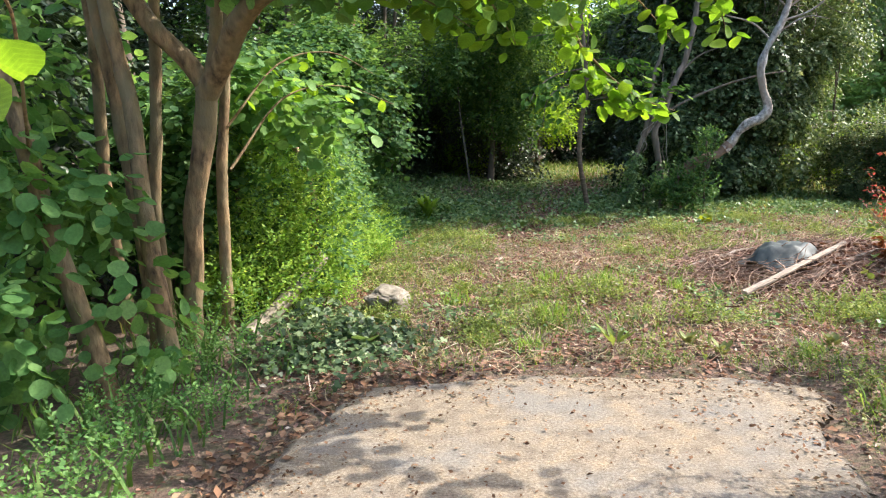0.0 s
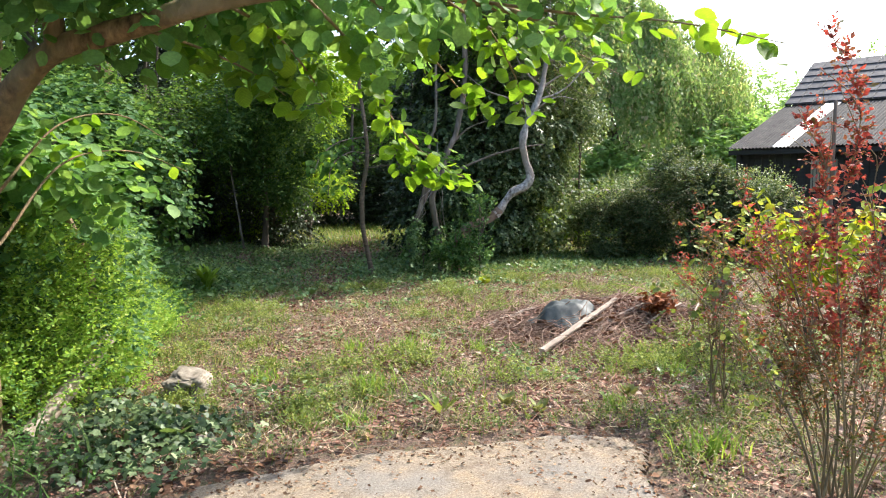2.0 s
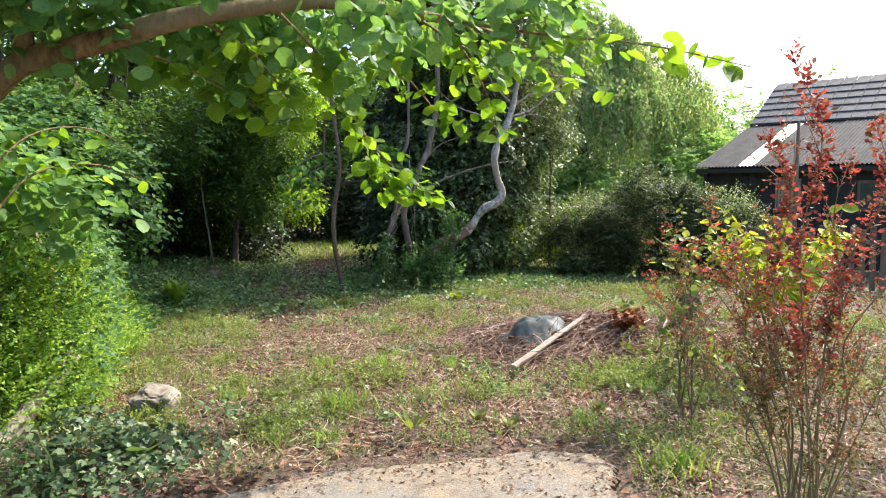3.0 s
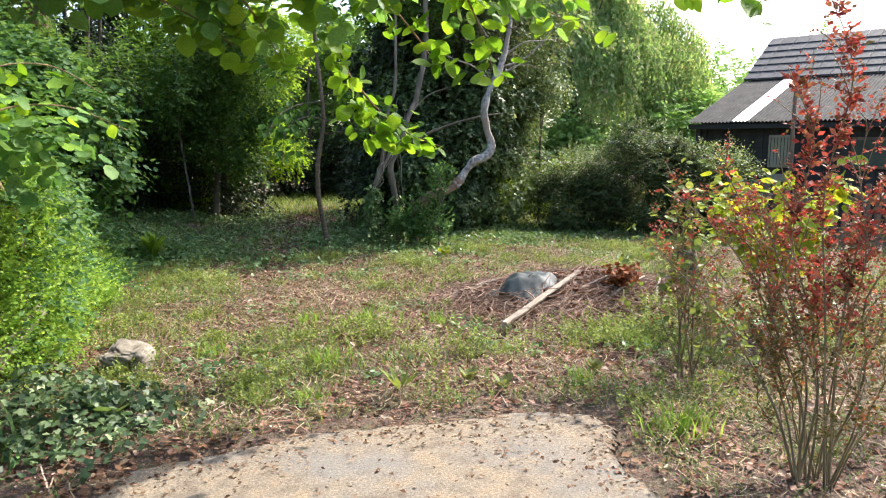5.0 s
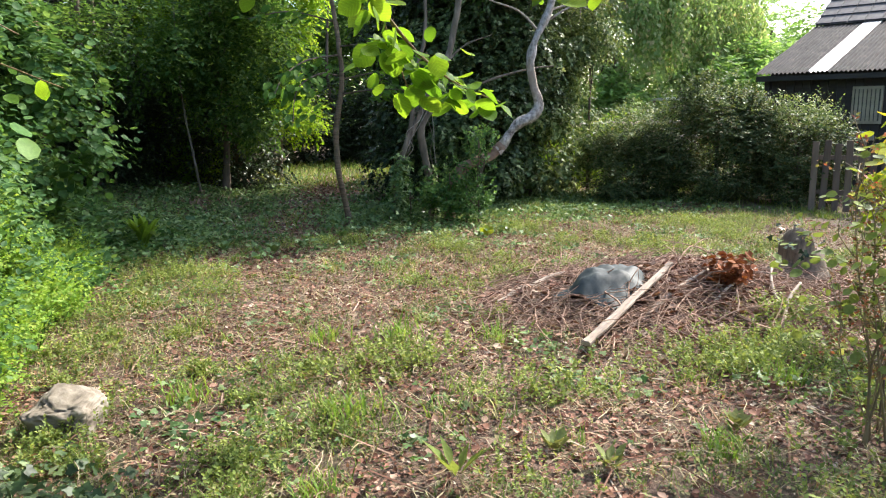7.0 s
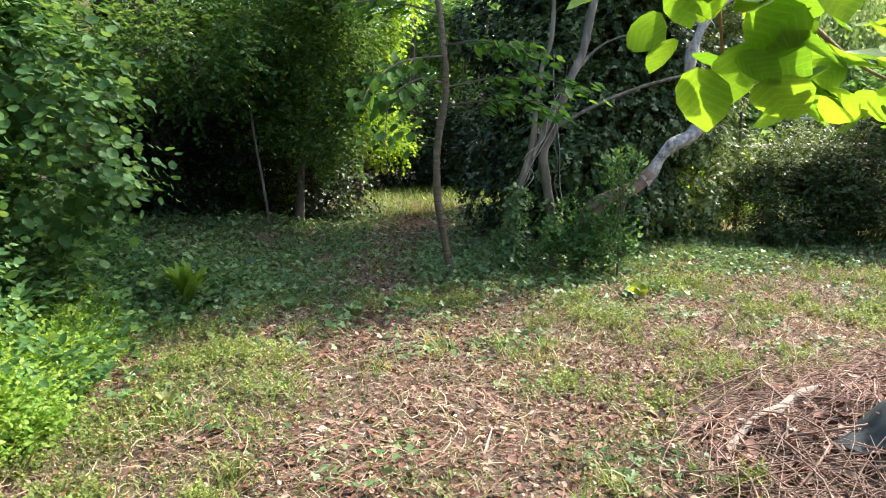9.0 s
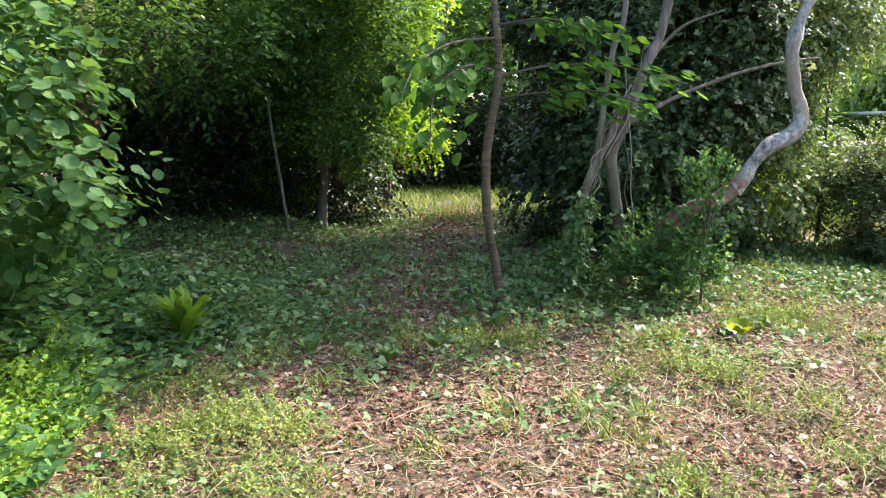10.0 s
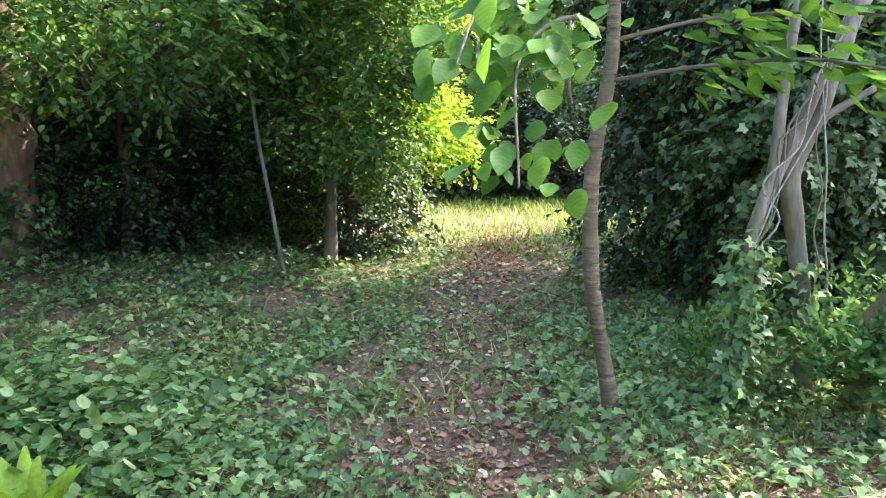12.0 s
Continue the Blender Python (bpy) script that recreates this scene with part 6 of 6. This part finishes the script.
# brambles in front of the boundary shrubs and round the fern
x, y = scatter(5200, -2.2, 0.9, 8.2, 12.5, lambda x, y: smooth(0.25, -0.35, x + 0.55 - 0.5 * smooth(9.5, 11.0, y) - 0.5 * (fbm(x, y, 0.6, 95) - 0.5)) * (0.4 + 0.6 * smooth(0.3, 0.5, fbm(x, y, 0.4, 96))), 77)
n = len(x)
tall = (0.08 + 0.6 * smooth(-0.3, -1.1, x)) * (0.5 + fbm(x, y, 0.4, 97))
p = np.column_stack([x, y, height(x, y) + tall * g.uniform(0.1, 1.0, n)])
stuff("brambles", sprays(p, unit(np.column_stack([g.normal(0.3, 0.5, n), g.normal(-0.3, 0.5, n), np.full(n, 0.7)])), 0.18, 5, 0.07, OVAL_LEAF, 0.1, 0.6, 0.5), SHRUB, "low brambles at the wood's edge", "brambles")
# clumps of lush weeds
cx, cy = scatter(620, -0.8, 7.5, 4.35, 10.6, lambda x, y: lawn(x, y) * off_pile(x, y) * green(x, y), 78)
k = g.integers(0, len(cx), 7500)
r = 0.05 + 0.16 * hash2(k * 1.0, k * 0.0, 3)
x, y = cx[k] + r * g.normal(0, 0.7, len(k)), cy[k] + r * g.normal(0, 0.7, len(k))
keep = slab_inside(x, y) < -0.05
x, y, r = x[keep], y[keep], r[keep]
p = np.column_stack([x, y, height(x, y) + g.uniform(0.0, 0.55, len(x)) * r])
stuff("weed_clumps", sprays(p, np.tile(UP, (len(x), 1)), 0.07, 9, 0.021, SMALL_LEAF, -0.2, 0.6, 0.7), WEED_LUSH, "clumps of bright green weeds in the lawn", "weeds")
# thick patches of tall weeds by the pile, along the pad and under the barberries
for k, (cx, cy, rx, ry, n) in enumerate([(3.35, 5.4, 0.55, 0.3, 620), (2.25, 3.75, 0.3, 0.3, 60), (2.85, 4.1, 0.4, 0.35, 80), (1.2, 6.0, 0.5, 0.2, 260), (1.9, 5.3, 0.4, 0.15, 160), (4.1, 5.9, 0.35, 0.2, 200)]):
    x, y = cx + rx * g.normal(0, 0.6, n), cy + ry * g.normal(0, 0.6, n)
    keep = slab_inside(x, y) < -0.05
    x, y = x[keep], y[keep]
    p = np.column_stack([x, y, height(x, y) + g.uniform(0.0, 0.14, len(x)) * smooth(0.3, 0.6, fbm(x, y, 0.2, 98))])
    stuff("weed_patch", sprays(p, np.tile(UP, (len(x), 1)), 0.09, 9, 0.025, SMALL_LEAF, -0.2, 0.6, 0.7), WEED_LUSH, "thick patch of fresh green weeds in the lawn", "weeds")
# ivy and weeds creeping out from the clad trees
x, y = scatter(17000, 2.9, 8.2, 10.3, 13.6, lambda x, y: smooth(10.3, 11.2, y) * (0.25 + 0.75 * smooth(0.35, 0.55, fbm(x, y, 0.45, 85))), 79)
n = len(x)
a = g.uniform(0, 2 * np.pi, n)
p = np.column_stack([x, y, height(x, y) + g.uniform(0.01, 0.1, n) * (0.2 + 1.2 * fbm(x, y, 0.35, 86))])
stuff("creeping_ivy", leaves(p, np.column_stack([np.cos(a), np.sin(a), g.normal(-0.1, 0.4, n)]), UP + g.normal(0, 0.5, (n, 3)), g.uniform(0.03, 0.065, n), IVY_LEAF), CARPET, "ivy creeping out over bare soil", "ivy")
x, y = scatter(9000, 3.0, 9.0, 10.0, 13.0, lambda x, y: 0.3 + 0.7 * green(x, y), 80)
stuff("verge_grass", grass_blades(x, y, 0.05, 0.16, g, 0.8), GRASS, "short grass before the ivy", "grass")
# pale dead grass lying in tangles
x, y = scatter(52000, -0.8, 7.5, 1.4, 10.6, lambda x, y: lawn(x, y) * (0.25 + 0.75 * smooth(0.42, 0.6, fbm(x, y, 0.4, 57))), 81)
n = len(x)
a = g.uniform(0, 2 * np.pi, n)
STRAND = (np.array([(-0.02, 0, 0), (0.02, 0, 0), (0.07, 0.5, 0.06), (0.035, 0.5, 0.06), (-0.05, 1, 0.0), (-0.07, 1, 0.0)], float), np.array([(0, 1, 2), (0, 2, 3), (3, 2, 4), (3, 4, 5)]))
DRY = leaf_material("dead_grass", [(0.0, (0.22, 0.15, 0.10)), (0.5, (0.42, 0.33, 0.22)), (1.0, (0.62, 0.54, 0.38))], 0.15, 1.0, 0.7)
stuff("dead_grass", leaves(np.column_stack([x, y, height(x, y) + g.uniform(0.005, 0.045, n)]), np.column_stack([np.cos(a), np.sin(a), g.normal(0.1, 0.25, n)]), UP + g.normal(0, 0.4, (n, 3)), g.uniform(0.04, 0.14, n), STRAND), DRY, "pale dead grass lying in tangles", "grass")
# broad leaves among the cleavers
n = 420
p = np.column_stack([g.uniform(-1.15, -0.78, n), g.uniform(5.7, 8.2, n), g.uniform(0.2, 1.25, n)])
stuff("broad_weeds", sprays(p, unit(np.column_stack([np.full(n, 0.8), g.normal(-0.3, 0.4, n), g.normal(0.3, 0.3, n)])), 0.16, 5, 0.055, OVAL_LEAF, 0.2, 0.6), SHRUB, "broad-leaved weeds among the cleavers", "weeds")
# ground ivy in darker mats among the weeds
x, y = scatter(22000, -0.7, 7.0, 4.6, 10.4, lambda x, y: lawn(x, y) * off_pile(x, y) * smooth(0.52, 0.66, fbm(x, y, 0.45, 58)) * (1 - 0.7 * bare(x, y)), 82)
n = len(x)
a = g.uniform(0, 2 * np.pi, n)
p = np.column_stack([x, y, height(x, y) + g.uniform(0.01, 0.06, n)])
stuff("ground_ivy", leaves(p, np.column_stack([np.cos(a), np.sin(a), g.normal(0, 0.3, n)]), UP + g.normal(0, 0.45, (n, 3)), g.uniform(0.025, 0.055, n), IVY_LEAF), CARPET, "mats of ground ivy among the weeds", "ivy")
# a bramble mound with broad fresh leaves beside the way into the wood
x, y = scatter(2600, -1.6, 0.9, 10.3, 13.2, lambda x, y: np.exp(-((x + 0.35) / 0.75) ** 2 - ((y - 11.7) / 0.8) ** 2) * (0.3 + 0.7 * smooth(0.38, 0.55, fbm(x, y, 0.4, 99))), 83)
n = len(x)
p = np.column_stack([x, y, height(x, y) + (0.06 + 0.26 * np.exp(-((x + 0.5) / 0.6) ** 2)) * g.uniform(0.2, 1.1, n)])
stuff("bramble_mound", sprays(p, unit(np.column_stack([g.normal(0.1, 0.5, n), g.normal(-0.4, 0.5, n), np.full(n, 0.8)])), 0.13, 3, 0.062, ROUND_LEAF, 0.1, 0.7, 0.6), CARPET, "low mound of fresh bramble leaves", "brambles")
# bright tufts of long grass
tufts = []
for k, (x, y, size) in enumerate([(0.86, 5.39, 0.2), (1.42, 6.54, 0.17), (0.97, 6.7, 0.16), (0.1, 6.0, 0.15), (2.04, 6.3, 0.14), (2.35, 3.5, 0.2), (3.25, 5.1, 0.17), (3.7, 6.15, 0.12), (0.55, 4.75, 0.13), (2.3, 4.45, 0.14)]):
    tufts.append(grass_blades(x + g.normal(0, 0.45 * size, 90), y + g.normal(0, 0.45 * size, 90), 0.5 * size, 1.15 * size, g, 0.55))
stuff("fresh_grass", joined(tufts), TUFT_GRASS, "fresh bright green tufts of grass in the weedy lawn", "grass")
# sparse grass and litter that run on past the garden
def outer(x, y):
    seen = smooth(-2.6, -1.6, x) * smooth(9.5, 8.0, x) * smooth(1.0, 2.2, y) * smooth(12.0, 11.0, y)
    return (1 - seen) * smooth(-0.05, -0.3, slab_inside(x, y)) * (0.25 + 0.75 * smooth(0.4, 0.6, fbm(x, y, 1.3, 87)))


x, y = scatter(90000, -9.0, 17.0, -8.0, 14.0, outer, 85)
stuff("outer_grass", grass_blades(x, y, 0.06, 0.22, g, 0.9), GRASS, "rough grass running on past the weedy lawn", "grass")
x, y = scatter(60000, -9.0, 17.0, -8.0, 14.0, outer, 86)
stuff("outer_litter", litter_leaves(x, y, height(x, y) + 0.012, 0.03, 0.09, g), LITTER, "scattered dry leaves round the garden", "leaves")
